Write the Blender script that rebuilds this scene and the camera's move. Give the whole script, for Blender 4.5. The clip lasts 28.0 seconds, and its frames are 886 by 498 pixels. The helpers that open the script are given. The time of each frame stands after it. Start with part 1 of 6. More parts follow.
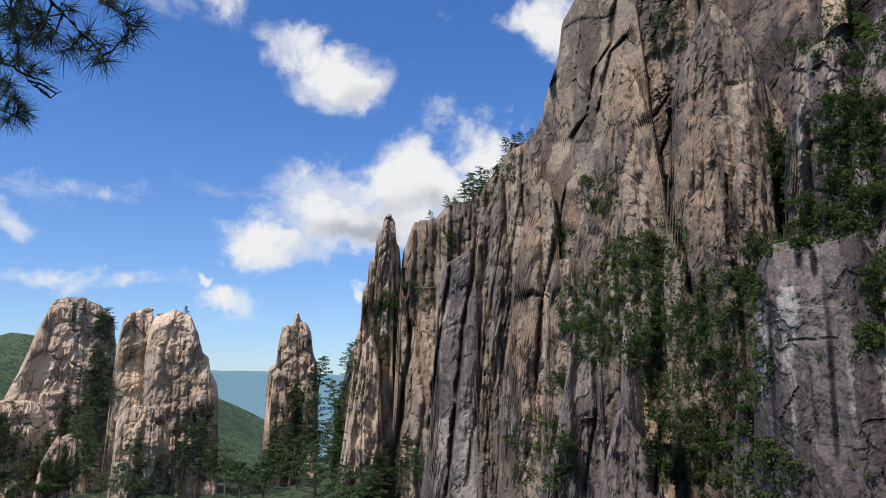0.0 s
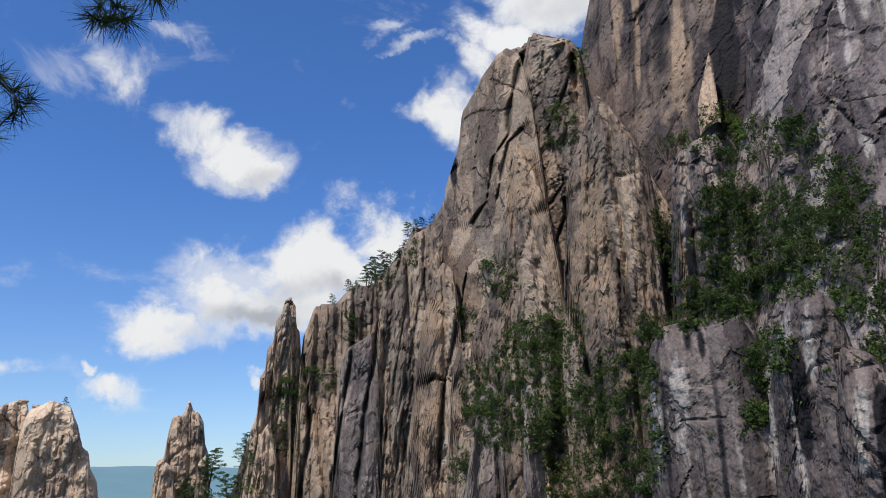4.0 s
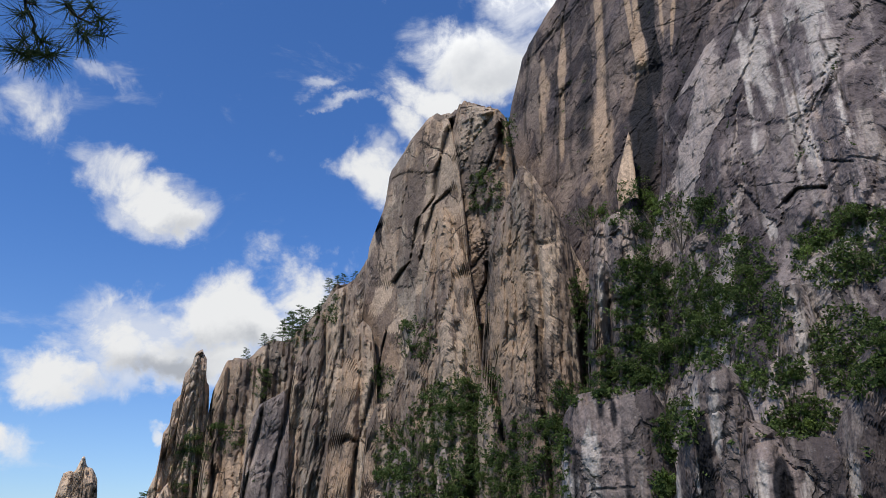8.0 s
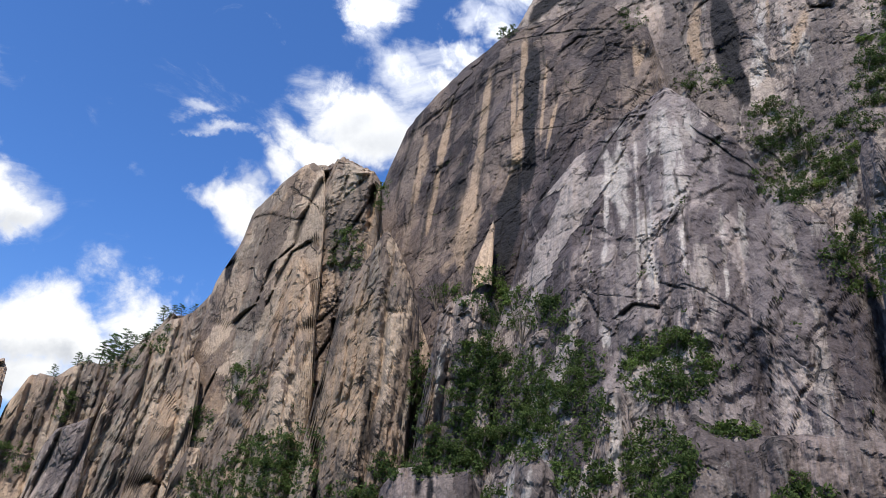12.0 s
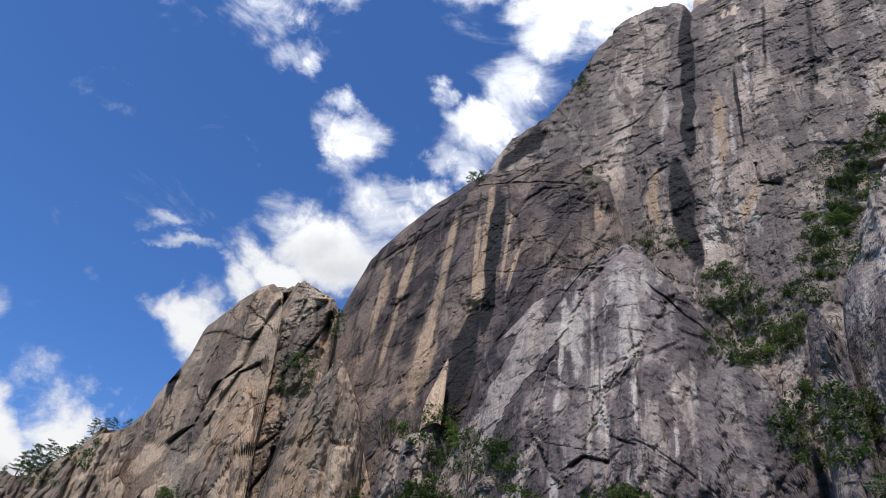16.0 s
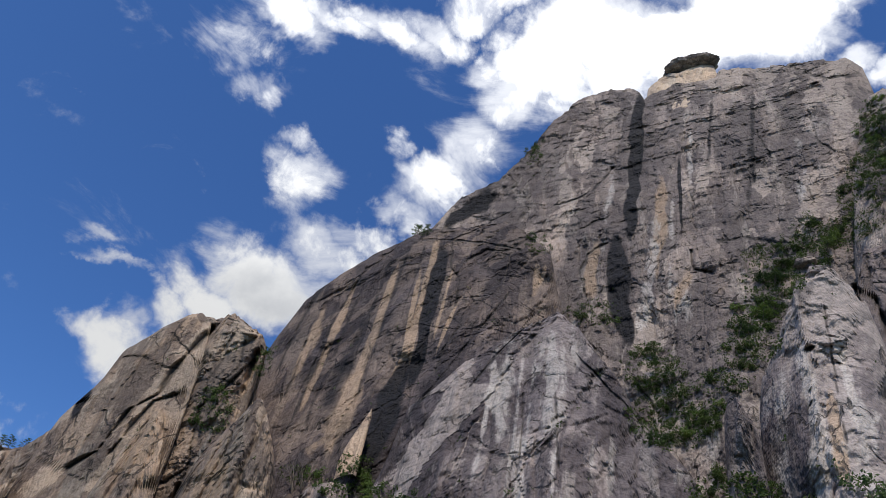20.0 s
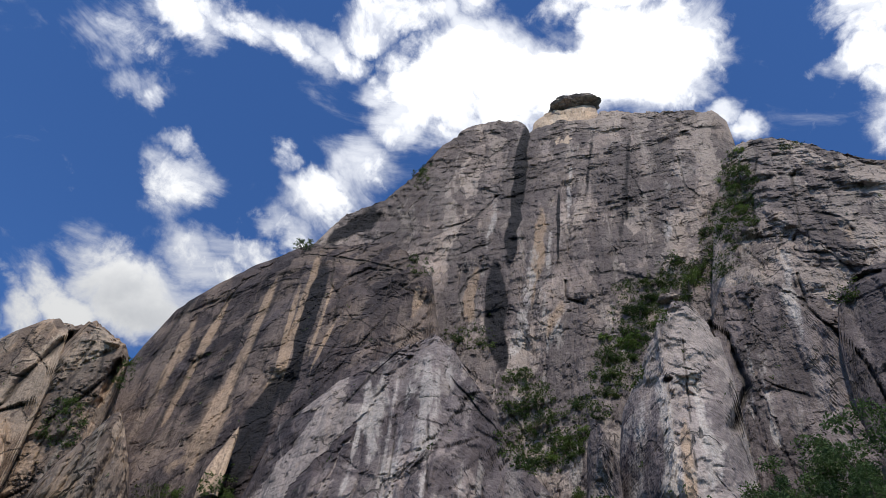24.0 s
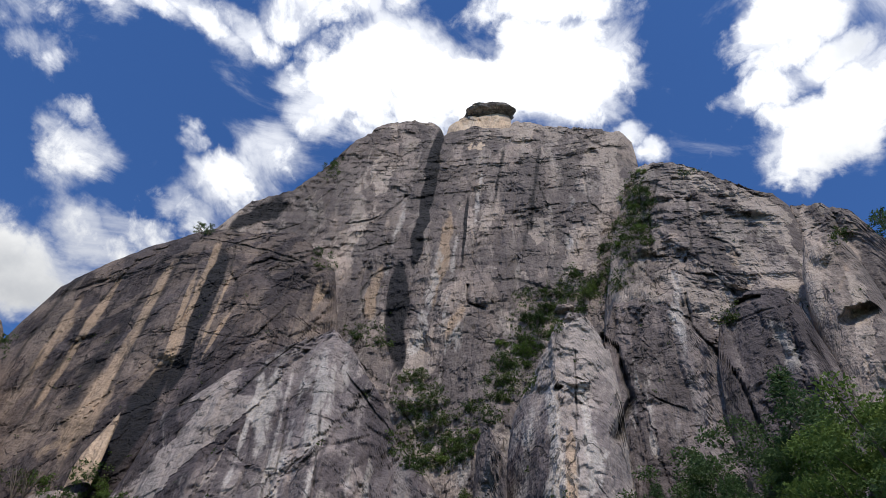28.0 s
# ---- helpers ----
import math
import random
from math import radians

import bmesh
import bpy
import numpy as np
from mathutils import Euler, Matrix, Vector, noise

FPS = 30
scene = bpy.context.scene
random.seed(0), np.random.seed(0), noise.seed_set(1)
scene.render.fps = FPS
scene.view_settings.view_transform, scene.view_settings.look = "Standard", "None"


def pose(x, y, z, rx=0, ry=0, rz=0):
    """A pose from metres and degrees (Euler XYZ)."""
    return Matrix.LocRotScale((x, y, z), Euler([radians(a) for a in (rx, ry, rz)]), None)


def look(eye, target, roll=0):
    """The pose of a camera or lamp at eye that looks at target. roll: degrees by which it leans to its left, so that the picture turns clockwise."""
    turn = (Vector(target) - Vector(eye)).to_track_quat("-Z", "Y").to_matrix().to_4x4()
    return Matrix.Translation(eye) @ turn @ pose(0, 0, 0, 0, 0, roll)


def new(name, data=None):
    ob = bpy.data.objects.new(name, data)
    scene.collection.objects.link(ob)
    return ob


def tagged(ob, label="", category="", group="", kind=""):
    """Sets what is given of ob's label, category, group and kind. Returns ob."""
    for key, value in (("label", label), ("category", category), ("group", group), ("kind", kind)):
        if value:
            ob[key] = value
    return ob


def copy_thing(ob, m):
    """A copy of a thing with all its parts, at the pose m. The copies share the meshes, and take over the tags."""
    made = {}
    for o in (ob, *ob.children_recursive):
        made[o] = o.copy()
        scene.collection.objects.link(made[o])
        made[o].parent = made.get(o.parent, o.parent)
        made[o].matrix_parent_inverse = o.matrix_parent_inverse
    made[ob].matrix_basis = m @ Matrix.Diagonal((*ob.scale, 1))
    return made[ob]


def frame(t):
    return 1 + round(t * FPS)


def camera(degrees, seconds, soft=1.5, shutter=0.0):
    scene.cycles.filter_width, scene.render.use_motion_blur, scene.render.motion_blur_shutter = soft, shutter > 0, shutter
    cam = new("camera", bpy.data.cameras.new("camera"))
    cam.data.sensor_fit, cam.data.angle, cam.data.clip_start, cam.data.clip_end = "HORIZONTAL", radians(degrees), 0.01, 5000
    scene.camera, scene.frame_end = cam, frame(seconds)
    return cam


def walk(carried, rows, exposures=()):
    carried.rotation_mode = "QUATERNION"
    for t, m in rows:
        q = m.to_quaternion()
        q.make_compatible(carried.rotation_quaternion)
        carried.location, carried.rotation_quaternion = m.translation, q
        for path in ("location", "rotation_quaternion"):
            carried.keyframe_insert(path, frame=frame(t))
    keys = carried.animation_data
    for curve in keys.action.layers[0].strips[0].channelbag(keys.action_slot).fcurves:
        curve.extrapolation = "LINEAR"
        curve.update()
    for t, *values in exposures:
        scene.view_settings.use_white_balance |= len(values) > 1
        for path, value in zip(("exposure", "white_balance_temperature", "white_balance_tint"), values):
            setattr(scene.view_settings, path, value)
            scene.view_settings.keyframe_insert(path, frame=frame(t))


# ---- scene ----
cam = camera(61.4, 28.0, 0.85)
EYE = Vector((0.0, 0.0, 1.6))
PATH = [
    (0.0, 101.00, 0.00, -0.00),
    (0.5, 102.07, 0.25, -3.86),
    (1.0, 102.54, 0.71, -4.47),
    (1.5, 103.09, 1.13, -4.92),
    (2.0, 104.48, 2.79, -4.07),
    (2.5, 103.61, 2.99, -5.87),
    (3.0, 104.85, 2.39, -6.66),
    (3.5, 106.60, 1.68, -7.09),
    (4.0, 107.32, 1.77, -7.27),
    (4.5, 108.06, 1.60, -8.90),
    (6.5, 110.25, 0.82, -11.63),
    (7.0, 111.16, 0.65, -12.95),
    (7.5, 111.73, 0.64, -13.50),
    (8.0, 111.76, 0.92, -13.88),
    (8.5, 111.93, 0.24, -14.93),
    (9.0, 113.08, -0.32, -17.25),
    (9.5, 113.29, -0.22, -18.61),
    (10.0, 114.42, -1.29, -20.36),
    (10.5, 114.84, -1.95, -22.71),
    (11.0, 115.35, -2.44, -24.00),
    (11.5, 116.08, -3.76, -26.72),
    (13.5, 120.22, -5.21, -30.13),
    (14.0, 121.68, -6.21, -31.43),
    (14.5, 123.33, -6.41, -33.12),
    (15.0, 124.67, -6.90, -34.24),
    (15.5, 126.38, -6.95, -34.19),
    (16.0, 127.97, -7.25, -33.96),
    (16.5, 129.52, -6.91, -34.86),
    (17.0, 130.64, -7.05, -35.40),
    (17.5, 130.98, -7.24, -36.90),
    (18.0, 131.34, -7.36, -37.32),
    (18.5, 132.13, -8.05, -39.60),
    (19.0, 132.97, -8.38, -40.99),
    (19.5, 133.31, -9.04, -41.23),
    (20.0, 133.14, -9.45, -41.96),
    (20.5, 133.33, -8.92, -43.22),
    (21.0, 133.78, -9.22, -44.29),
    (21.5, 133.80, -8.66, -46.10),
    (23.5, 135.96, -6.30, -50.24),
    (24.0, 135.84, -5.62, -50.90),
    (24.5, 136.32, -6.44, -52.03),
    (25.0, 136.64, -7.02, -53.45),
    (25.5, 136.83, -6.83, -55.25),
    (26.0, 136.87, -6.39, -57.22),
    (26.5, 136.58, -5.68, -57.99),
    (27.0, 136.36, -5.29, -58.68),
    (27.5, 136.13, -4.56, -59.05),
    (28.0, 136.41, -3.45, -59.09),
]
walk(cam, [(t, pose(*EYE, rx, ry, rz)) for t, rx, ry, rz in PATH], [(0.0, 0.12), (7.0, 0.06), (9.0, 0.12), (10.0, 0.32), (12.0, 0.45), (14.0, 0.45), (16.0, 0.2), (18.0, -0.04), (20.0, -0.1), (26.0, -0.14), (28.0, -0.1)])

# ---- world and sun ----
def math_node(nt, op, a, b=None, c=None, clamp=False):
    n = nt.nodes.new("ShaderNodeMath")
    n.operation, n.use_clamp = op, clamp
    for i, v in enumerate((a, b, c)):
        if v is None:
            continue
        if isinstance(v, (int, float)):
            n.inputs[i].default_value = v
        else:
            nt.links.new(v, n.inputs[i])
    return n.outputs[0]


def mix_col(nt, fac, a, b, blend="MIX"):
    n = nt.nodes.new("ShaderNodeMix")
    n.data_type, n.blend_type = "RGBA", blend
    for sock, v in ((n.inputs[0], fac), (n.inputs[6], a), (n.inputs[7], b)):
        if isinstance(v, (int, float)):
            sock.default_value = v
        elif isinstance(v, tuple):
            sock.default_value = (*v, 1) if len(v) == 3 else v
        else:
            nt.links.new(v, sock)
    return n.outputs[2]


def ramp(nt, v, lo, hi, a=0.0, b=1.0):
    n = nt.nodes.new("ShaderNodeMapRange")
    n.interpolation_type = "SMOOTHSTEP"
    nt.links.new(v, n.inputs[0])
    for i, x in zip((1, 2, 3, 4), (lo, hi, a, b)):
        n.inputs[i].default_value = x
    return n.outputs[0]


def noise_node(nt, vec, scale, detail=5.0, rough=0.55, stretch=None, distort=0.0):
    if stretch:
        m = nt.nodes.new("ShaderNodeMapping")
        m.inputs["Scale"].default_value = stretch
        nt.links.new(vec, m.inputs[0])
        vec = m.outputs[0]
    n = nt.nodes.new("ShaderNodeTexNoise")
    nt.links.new(vec, n.inputs["Vector"])
    n.inputs["Scale"].default_value, n.inputs["Detail"].default_value = scale, detail
    n.inputs["Roughness"].default_value, n.inputs["Distortion"].default_value = rough, distort
    return n.outputs[0]


SUN_BEARING, SUN_RISE = -136.0, 56.0
# each cloud: bearing, rise, half width, half height in degrees, density
CLOUDS_LOW = [
    (-12.6, 26.3, 2.0, 1.4, 0.75), (-9.3, 24.6, 3.0, 1.6, 0.95), (-6.6, 23.4, 2.0, 1.3, 0.95), (-13.2, 11.2, 3.7, 1.3, 0.9), (-25.0, 8.0, 8.0, 0.7, 0.46), (-26.0, 14.6, 6.0, 0.8, 0.42),
    (-7.3, 14.0, 4.6, 2.6, 1.1), (-2.0, 15.8, 3.9, 2.6, 1.1), (3.0, 18.1, 3.3, 2.2, 1.1), (-4.2, 12.6, 4.8, 1.7, 1.1),
    (-15.6, 7.4, 2.2, 0.9, 0.85), (-17.9, 8.5, 0.6, 0.4, 0.8), (-30.9, 12.0, 1.3, 0.9, 0.7), (-6.9, 7.5, 1.0, 0.3, 0.6),
]
CLOUDS_MID = [
    (8.2, 27.6, 2.8, 1.8, 1.0), (11.2, 30.6, 2.2, 1.5, 0.95), (5.2, 32.1, 2.6, 0.5, 0.5), (2.6, 33.6, 1.2, 0.4, 0.45), (-18.4, 29.1, 3.9, 2.0, 0.45), (-13.5, 31.5, 3.0, 1.0, 0.4),
    (4.6, 51.2, 2.2, 1.7, 0.6), (7.8, 54.6, 2.6, 1.2, 0.6), (9.2, 48.9, 1.4, 1.4, 0.55), (12.0, 56.0, 2.6, 1.1, 0.6),
    (17.9, 36.2, 4.6, 2.4, 1.0), (13.8, 33.2, 3.0, 1.8, 0.95), (21.8, 39.8, 2.8, 1.8, 0.9), (16.6, 43.8, 2.3, 2.0, 0.85), (15.2, 46.4, 1.6, 0.9, 0.5), (25.0, 41.6, 2.2, 1.3, 0.74),
]
CLOUDS_HIGH = [
    (27.3, 48.7, 1.5, 0.9, 0.55), (31.4, 47.0, 2.0, 1.8, 0.88), (28.6, 44.4, 2.0, 1.2, 0.62), (34.5, 50.4, 2.0, 2.2, 0.6), (37.6, 54.8, 2.4, 2.0, 0.95), (33.0, 56.6, 1.8, 1.4, 0.75), (35.3, 58.9, 1.6, 1.2, 0.6),
    (15.6, 57.4, 3.2, 1.1, 0.62), (19.5, 57.2, 2.2, 1.2, 0.68), (24.5, 58.6, 2.4, 1.2, 0.74), (29.5, 60.6, 2.4, 1.1, 0.66), (33.3, 61.8, 2.8, 1.3, 0.85), (40.4, 64.2, 2.8, 1.2, 0.85),
    (41.2, 56.8, 3.8, 2.4, 1.2), (48.0, 59.4, 3.4, 2.6, 1.2), (52.5, 58.2, 4.0, 2.6, 1.2), (59.0, 59.6, 3.4, 1.6, 1.1),
]
# grey undersides, likewise
CLOUD_SHADES = [(-6.2, 12.4, 3.6, 1.0, 1.0), (-1.8, 14.0, 3.0, 1.0, 0.9), (-9.8, 10.9, 2.0, 0.6, 0.5), (-8.4, 23.0, 2.4, 0.7, 0.6), (98.0, 46.3, 3.6, 1.3, 0.8), (106.8, 54.2, 3.0, 2.0, 0.8), (18.5, 35.8, 4.0, 1.2, 0.6), (40.0, 54.0, 4.0, 1.5, 0.35)]
CLOUDS_RIGHT = [
    (70.5, 59.6, 4.2, 3.8, 1.2), (65.0, 58.6, 3.4, 2.2, 1.15), (77.6, 53.6, 1.6, 1.0, 0.8), (80.0, 52.0, 1.3, 0.7, 0.8), (70.0, 64.4, 4.2, 1.7, 1.1), (63.0, 65.5, 2.0, 1.0, 0.8), (100.5, 57.4, 3.2, 2.0, 1.1), (102.5, 53.6, 2.4, 1.6, 0.9),
    (95.6, 53.3, 2.4, 1.6, 1.0), (97.8, 55.6, 2.2, 1.6, 0.95), (97.6, 51.0, 2.2, 1.5, 0.95), (103.0, 50.0, 3.6, 2.4, 1.1), (98.4, 48.6, 3.6, 2.0, 1.15), (93.0, 48.0, 1.8, 1.0, 0.85), (140.0, 55.0, 13.0, 9.0, 0.9),
    (-60.0, 28.0, 14.0, 6.0, 0.8), (-110.0, 40.0, 16.0, 8.0, 0.8), (180.0, 38.0, 30.0, 10.0, 0.8),
]
world = bpy.data.worlds.new("sky")
scene.world = world
world.use_nodes = True
nt = world.node_tree
nt.nodes.clear()
sky = nt.nodes.new("ShaderNodeTexSky")
sky.sky_type, sky.sun_disc = "NISHITA", False
sky.sun_elevation, sky.sun_rotation = radians(SUN_RISE), radians(SUN_BEARING)
sky.air_density, sky.dust_density, sky.ozone_density = 1.0, 0.3, 2.0
co = nt.nodes.new("ShaderNodeTexCoord").outputs["Generated"]
warp_n = nt.nodes.new("ShaderNodeTexNoise")
nt.links.new(co, warp_n.inputs["Vector"])
warp_n.inputs["Scale"].default_value, warp_n.inputs["Detail"].default_value = 7.0, 6.0
warp_n.inputs["Roughness"].default_value = 0.6
wv = nt.nodes.new("ShaderNodeVectorMath")
wv.operation = "MULTIPLY_ADD"
nt.links.new(warp_n.outputs["Color"], wv.inputs[0])
wv.inputs[1].default_value = (0.14, 0.14, 0.14)
nt.links.new(co, wv.inputs[2])
wsub = nt.nodes.new("ShaderNodeVectorMath")
wsub.operation = "SUBTRACT"
nt.links.new(wv.outputs[0], wsub.inputs[0])
wsub.inputs[1].default_value = (0.07, 0.07, 0.07)


def blobs(clouds, source, grow):
    """The strongest of soft oval patches round the clouds' middles, stretched along and across each cloud."""
    most = None
    for b, e, w, h, weight in clouds:
        mp = nt.nodes.new("ShaderNodeMapping")
        mp.vector_type = "TEXTURE"
        mp.inputs["Rotation"].default_value = Euler((radians(e), 0, radians(-b)))
        mp.inputs["Location"].default_value = Matrix.Rotation(radians(-b), 3, "Z") @ Vector((0, math.cos(radians(e)), math.sin(radians(e))))
        mp.inputs["Scale"].default_value = (radians(w * grow), 1.0, radians(h * grow))
        nt.links.new(source, mp.inputs[0])
        ln = nt.nodes.new("ShaderNodeVectorMath")
        ln.operation = "LENGTH"
        nt.links.new(mp.outputs[0], ln.inputs[0])
        patch = ramp(nt, ln.outputs["Value"], 0.2, 1.55, weight, 0.0)
        most = patch if most is None else math_node(nt, "MAXIMUM", most, patch)
    return most


total = blobs(CLOUDS_LOW + CLOUDS_MID + CLOUDS_HIGH + CLOUDS_RIGHT, wsub.outputs[0], 1.25)
billow = noise_node(nt, co, 13.0, 11.0, 0.62, None, 0.4)
wisps = noise_node(nt, co, 6.0, 9.0, 0.64, (1.0, 1.0, 2.0), 0.6)
dens = math_node(nt, "ADD", total, math_node(nt, "MULTIPLY_ADD", billow, 2.0, -1.0))
cover = ramp(nt, dens, 0.26, 1.0)
veil = math_node(nt, "MULTIPLY", ramp(nt, math_node(nt, "ADD", math_node(nt, "MULTIPLY", total, 0.42), wisps), 0.58, 0.95), 0.68)
cover = math_node(nt, "MAXIMUM", cover, veil)
shade = math_node(nt, "MULTIPLY", blobs(CLOUD_SHADES, wsub.outputs[0], 1.3), ramp(nt, noise_node(nt, co, 9.0, 6.0, 0.55), 0.36, 0.6, 0.35, 1.0))
core = ramp(nt, dens, 0.45, 1.0)
cloud_col = mix_col(nt, math_node(nt, "MULTIPLY", core, shade), (9.9, 10.0, 10.1), (5.0, 5.3, 5.9))
up = nt.nodes.new("ShaderNodeSeparateXYZ")
nt.links.new(co, up.inputs[0])
tint = mix_col(nt, ramp(nt, up.outputs[2], 0.0, 0.45), (0.86, 1.04, 1.36), (0.57, 0.94, 1.48))
clear = mix_col(nt, 1.0, sky.outputs[0], tint, "MULTIPLY")
glow = ramp(nt, up.outputs[2], 0.5, 0.84, 0.8, 1.45)
lit = nt.nodes.new("ShaderNodeVectorMath")
lit.operation = "SCALE"
nt.links.new(cloud_col, lit.inputs[0])
nt.links.new(glow, lit.inputs["Scale"])
mixed = mix_col(nt, cover, clear, lit.outputs[0])
bg = nt.nodes.new("ShaderNodeBackground")
nt.links.new(mixed, bg.inputs[0])
bg.inputs[1].default_value = 0.1
out = nt.nodes.new("ShaderNodeOutputWorld")
nt.links.new(bg.outputs[0], out.inputs[0])

sun_data = bpy.data.lights.new("sun", "SUN")
sun_data.energy, sun_data.angle, sun_data.color = 3.5, radians(4), (1.0, 0.93, 0.82)
sun = new("sun", sun_data)
toward = Matrix.Rotation(radians(-SUN_BEARING), 3, "Z") @ Vector((0, math.cos(radians(SUN_RISE)), math.sin(radians(SUN_RISE))))
sun.matrix_world = look(toward * 500, (0, 0, 0))
scene.view_settings.exposure = 0.0


# ---- materials ----
def material(name):
    m = bpy.data.materials.new(name)
    m.use_nodes = True
    nt = m.node_tree
    bsdf = nt.nodes["Principled BSDF"]
    pos = nt.nodes.new("ShaderNodeNewGeometry").outputs["Position"]
    return m, nt, bsdf, pos


def attr(nt, name):
    n = nt.nodes.new("ShaderNodeAttribute")
    n.attribute_name = name
    return n.outputs["Fac"]


def bump(nt, bsdf, height, strength, distance):
    b = nt.nodes.new("ShaderNodeBump")
    b.inputs["Strength"].default_value, b.inputs["Distance"].default_value = strength, distance
    nt.links.new(height, b.inputs["Height"])
    nt.links.new(b.outputs[0], bsdf.inputs["Normal"])


def rock_material(name, warm, grey, brown, pale, streaky=0.5, blotch=0.82, runs=0.48, plates=0.7, lichens=0.6, clean=1.0):
    """Weathered granite: two body colours by joint block, run-off streaks, lichen, rust and mineral stains."""
    m, nt, bsdf, pos = material(name)
    tone = attr(nt, "tone")
    run = nt.nodes.new("ShaderNodeAttribute")
    run.attribute_name = "flow"
    run = run.outputs["Vector"]
    big = noise_node(nt, pos, 0.04, 4, 0.55)
    region = noise_node(nt, run, 0.022, 3, 0.5, (1, 1, 0.5))
    col = mix_col(nt, ramp(nt, math_node(nt, "ADD", big, math_node(nt, "MULTIPLY", tone, 0.4)), 0.52, 0.88), grey, warm)
    fine = noise_node(nt, run, 1.0, 6, 0.62, (0.55, 0.55, 0.1), 0.9)
    wide = noise_node(nt, run, 1.0, 6, 0.6, (0.22, 0.22, 0.018), 0.3)
    f = math_node(nt, "MULTIPLY", ramp(nt, math_node(nt, "MULTIPLY_ADD", fine, 0.35, math_node(nt, "MULTIPLY", wide, 0.65)), runs, runs + 0.06), ramp(nt, region, 0.4, 0.58, 0.15, 1.0))
    col = mix_col(nt, math_node(nt, "MULTIPLY", f, streaky), col, brown)
    broad = noise_node(nt, run, 1.0, 6, 0.62, (0.1, 0.1, 0.009), 0.4)
    col = mix_col(nt, math_node(nt, "MULTIPLY", ramp(nt, math_node(nt, "MULTIPLY_ADD", fine, 0.2, math_node(nt, "MULTIPLY", broad, 0.8)), 0.5, 0.57), streaky * 0.7), col, brown)
    patch = noise_node(nt, run, 0.13, 9, 0.66, (1, 1, 0.22), 0.3)
    col = mix_col(nt, math_node(nt, "MULTIPLY", ramp(nt, patch, 0.5, 0.55), blotch), col, brown)
    white = noise_node(nt, run, 0.22, 9, 0.68, (1, 1, 0.1), 0.4)
    col = mix_col(nt, math_node(nt, "MULTIPLY", ramp(nt, white, 0.54, 0.61), 0.55), col, pale)
    lichen = noise_node(nt, pos, 0.6, 10, 0.76)
    col = mix_col(nt, math_node(nt, "MULTIPLY", math_node(nt, "MULTIPLY", ramp(nt, lichen, 0.56, 0.61), ramp(nt, noise_node(nt, pos, 0.07, 4, 0.6), 0.42, 0.56)), lichens), col, (0.045, 0.042, 0.041))
    spots = noise_node(nt, pos, 1.3, 8, 0.74)
    col = mix_col(nt, math_node(nt, "MULTIPLY", ramp(nt, spots, 0.6, 0.65), 0.4), col, (0.62, 0.58, 0.52))
    # scales of rock: old dark weathered skin and freshly broken pale plates
    skin = attr(nt, "plate")
    edge = noise_node(nt, pos, 0.45, 7, 0.68, (1, 1, 0.6))
    skin = math_node(nt, "ADD", skin, math_node(nt, "MULTIPLY_ADD", edge, 0.9, -0.45))
    col = mix_col(nt, math_node(nt, "MULTIPLY", ramp(nt, skin, 0.22, 0.14), plates), col, mix_col(nt, 0.35, brown, grey))
    col = mix_col(nt, math_node(nt, "MULTIPLY", ramp(nt, skin, 0.68, 0.76), plates), col, mix_col(nt, 0.5, warm, pale))
    ragged = noise_node(nt, run, 0.5, 8, 0.7, (1, 1, 0.3))
    tear = math_node(nt, "ADD", math_node(nt, "MULTIPLY_ADD", fine, 1.0, -0.5), math_node(nt, "MULTIPLY_ADD", ragged, 1.2, -0.6))
    # dark serves run-off stains and the painted shade of a hole and an undercut
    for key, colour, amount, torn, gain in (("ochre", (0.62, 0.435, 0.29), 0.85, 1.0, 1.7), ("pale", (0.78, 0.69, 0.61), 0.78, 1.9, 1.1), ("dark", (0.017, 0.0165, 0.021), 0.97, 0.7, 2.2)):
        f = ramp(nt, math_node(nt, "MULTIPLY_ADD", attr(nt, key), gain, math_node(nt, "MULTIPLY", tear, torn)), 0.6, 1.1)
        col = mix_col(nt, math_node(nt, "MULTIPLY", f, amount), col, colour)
    # hairline cracks, drawn as thin dark lines
    warp = nt.nodes.new("ShaderNodeTexNoise")
    nt.links.new(pos, warp.inputs["Vector"])
    warp.inputs["Scale"].default_value, warp.inputs["Detail"].default_value = 0.25, 5.0
    bent = nt.nodes.new("ShaderNodeVectorMath")
    bent.operation = "MULTIPLY_ADD"
    nt.links.new(warp.outputs["Color"], bent.inputs[0])
    bent.inputs[1].default_value = (5.0, 5.0, 5.0)
    nt.links.new(pos, bent.inputs[2])
    squash = nt.nodes.new("ShaderNodeMapping")
    squash.inputs["Scale"].default_value = (1, 1, 0.5)
    squash.inputs["Rotation"].default_value = (0.35, -0.45, 0)
    nt.links.new(bent.outputs[0], squash.inputs[0])
    cell = nt.nodes.new("ShaderNodeTexVoronoi")
    cell.feature = "DISTANCE_TO_EDGE"
    nt.links.new(squash.outputs[0], cell.inputs["Vector"])
    cell.inputs["Scale"].default_value = 0.24
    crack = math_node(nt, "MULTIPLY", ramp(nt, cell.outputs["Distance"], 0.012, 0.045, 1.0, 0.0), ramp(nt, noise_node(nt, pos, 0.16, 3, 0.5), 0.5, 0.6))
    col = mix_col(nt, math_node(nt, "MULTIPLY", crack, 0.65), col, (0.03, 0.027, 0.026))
    # shade in the cut clefts is painted in as near-black colour
    col = mix_col(nt, math_node(nt, "MULTIPLY", attr(nt, "cleft_shade"), 0.75), col, (0.035, 0.032, 0.03))
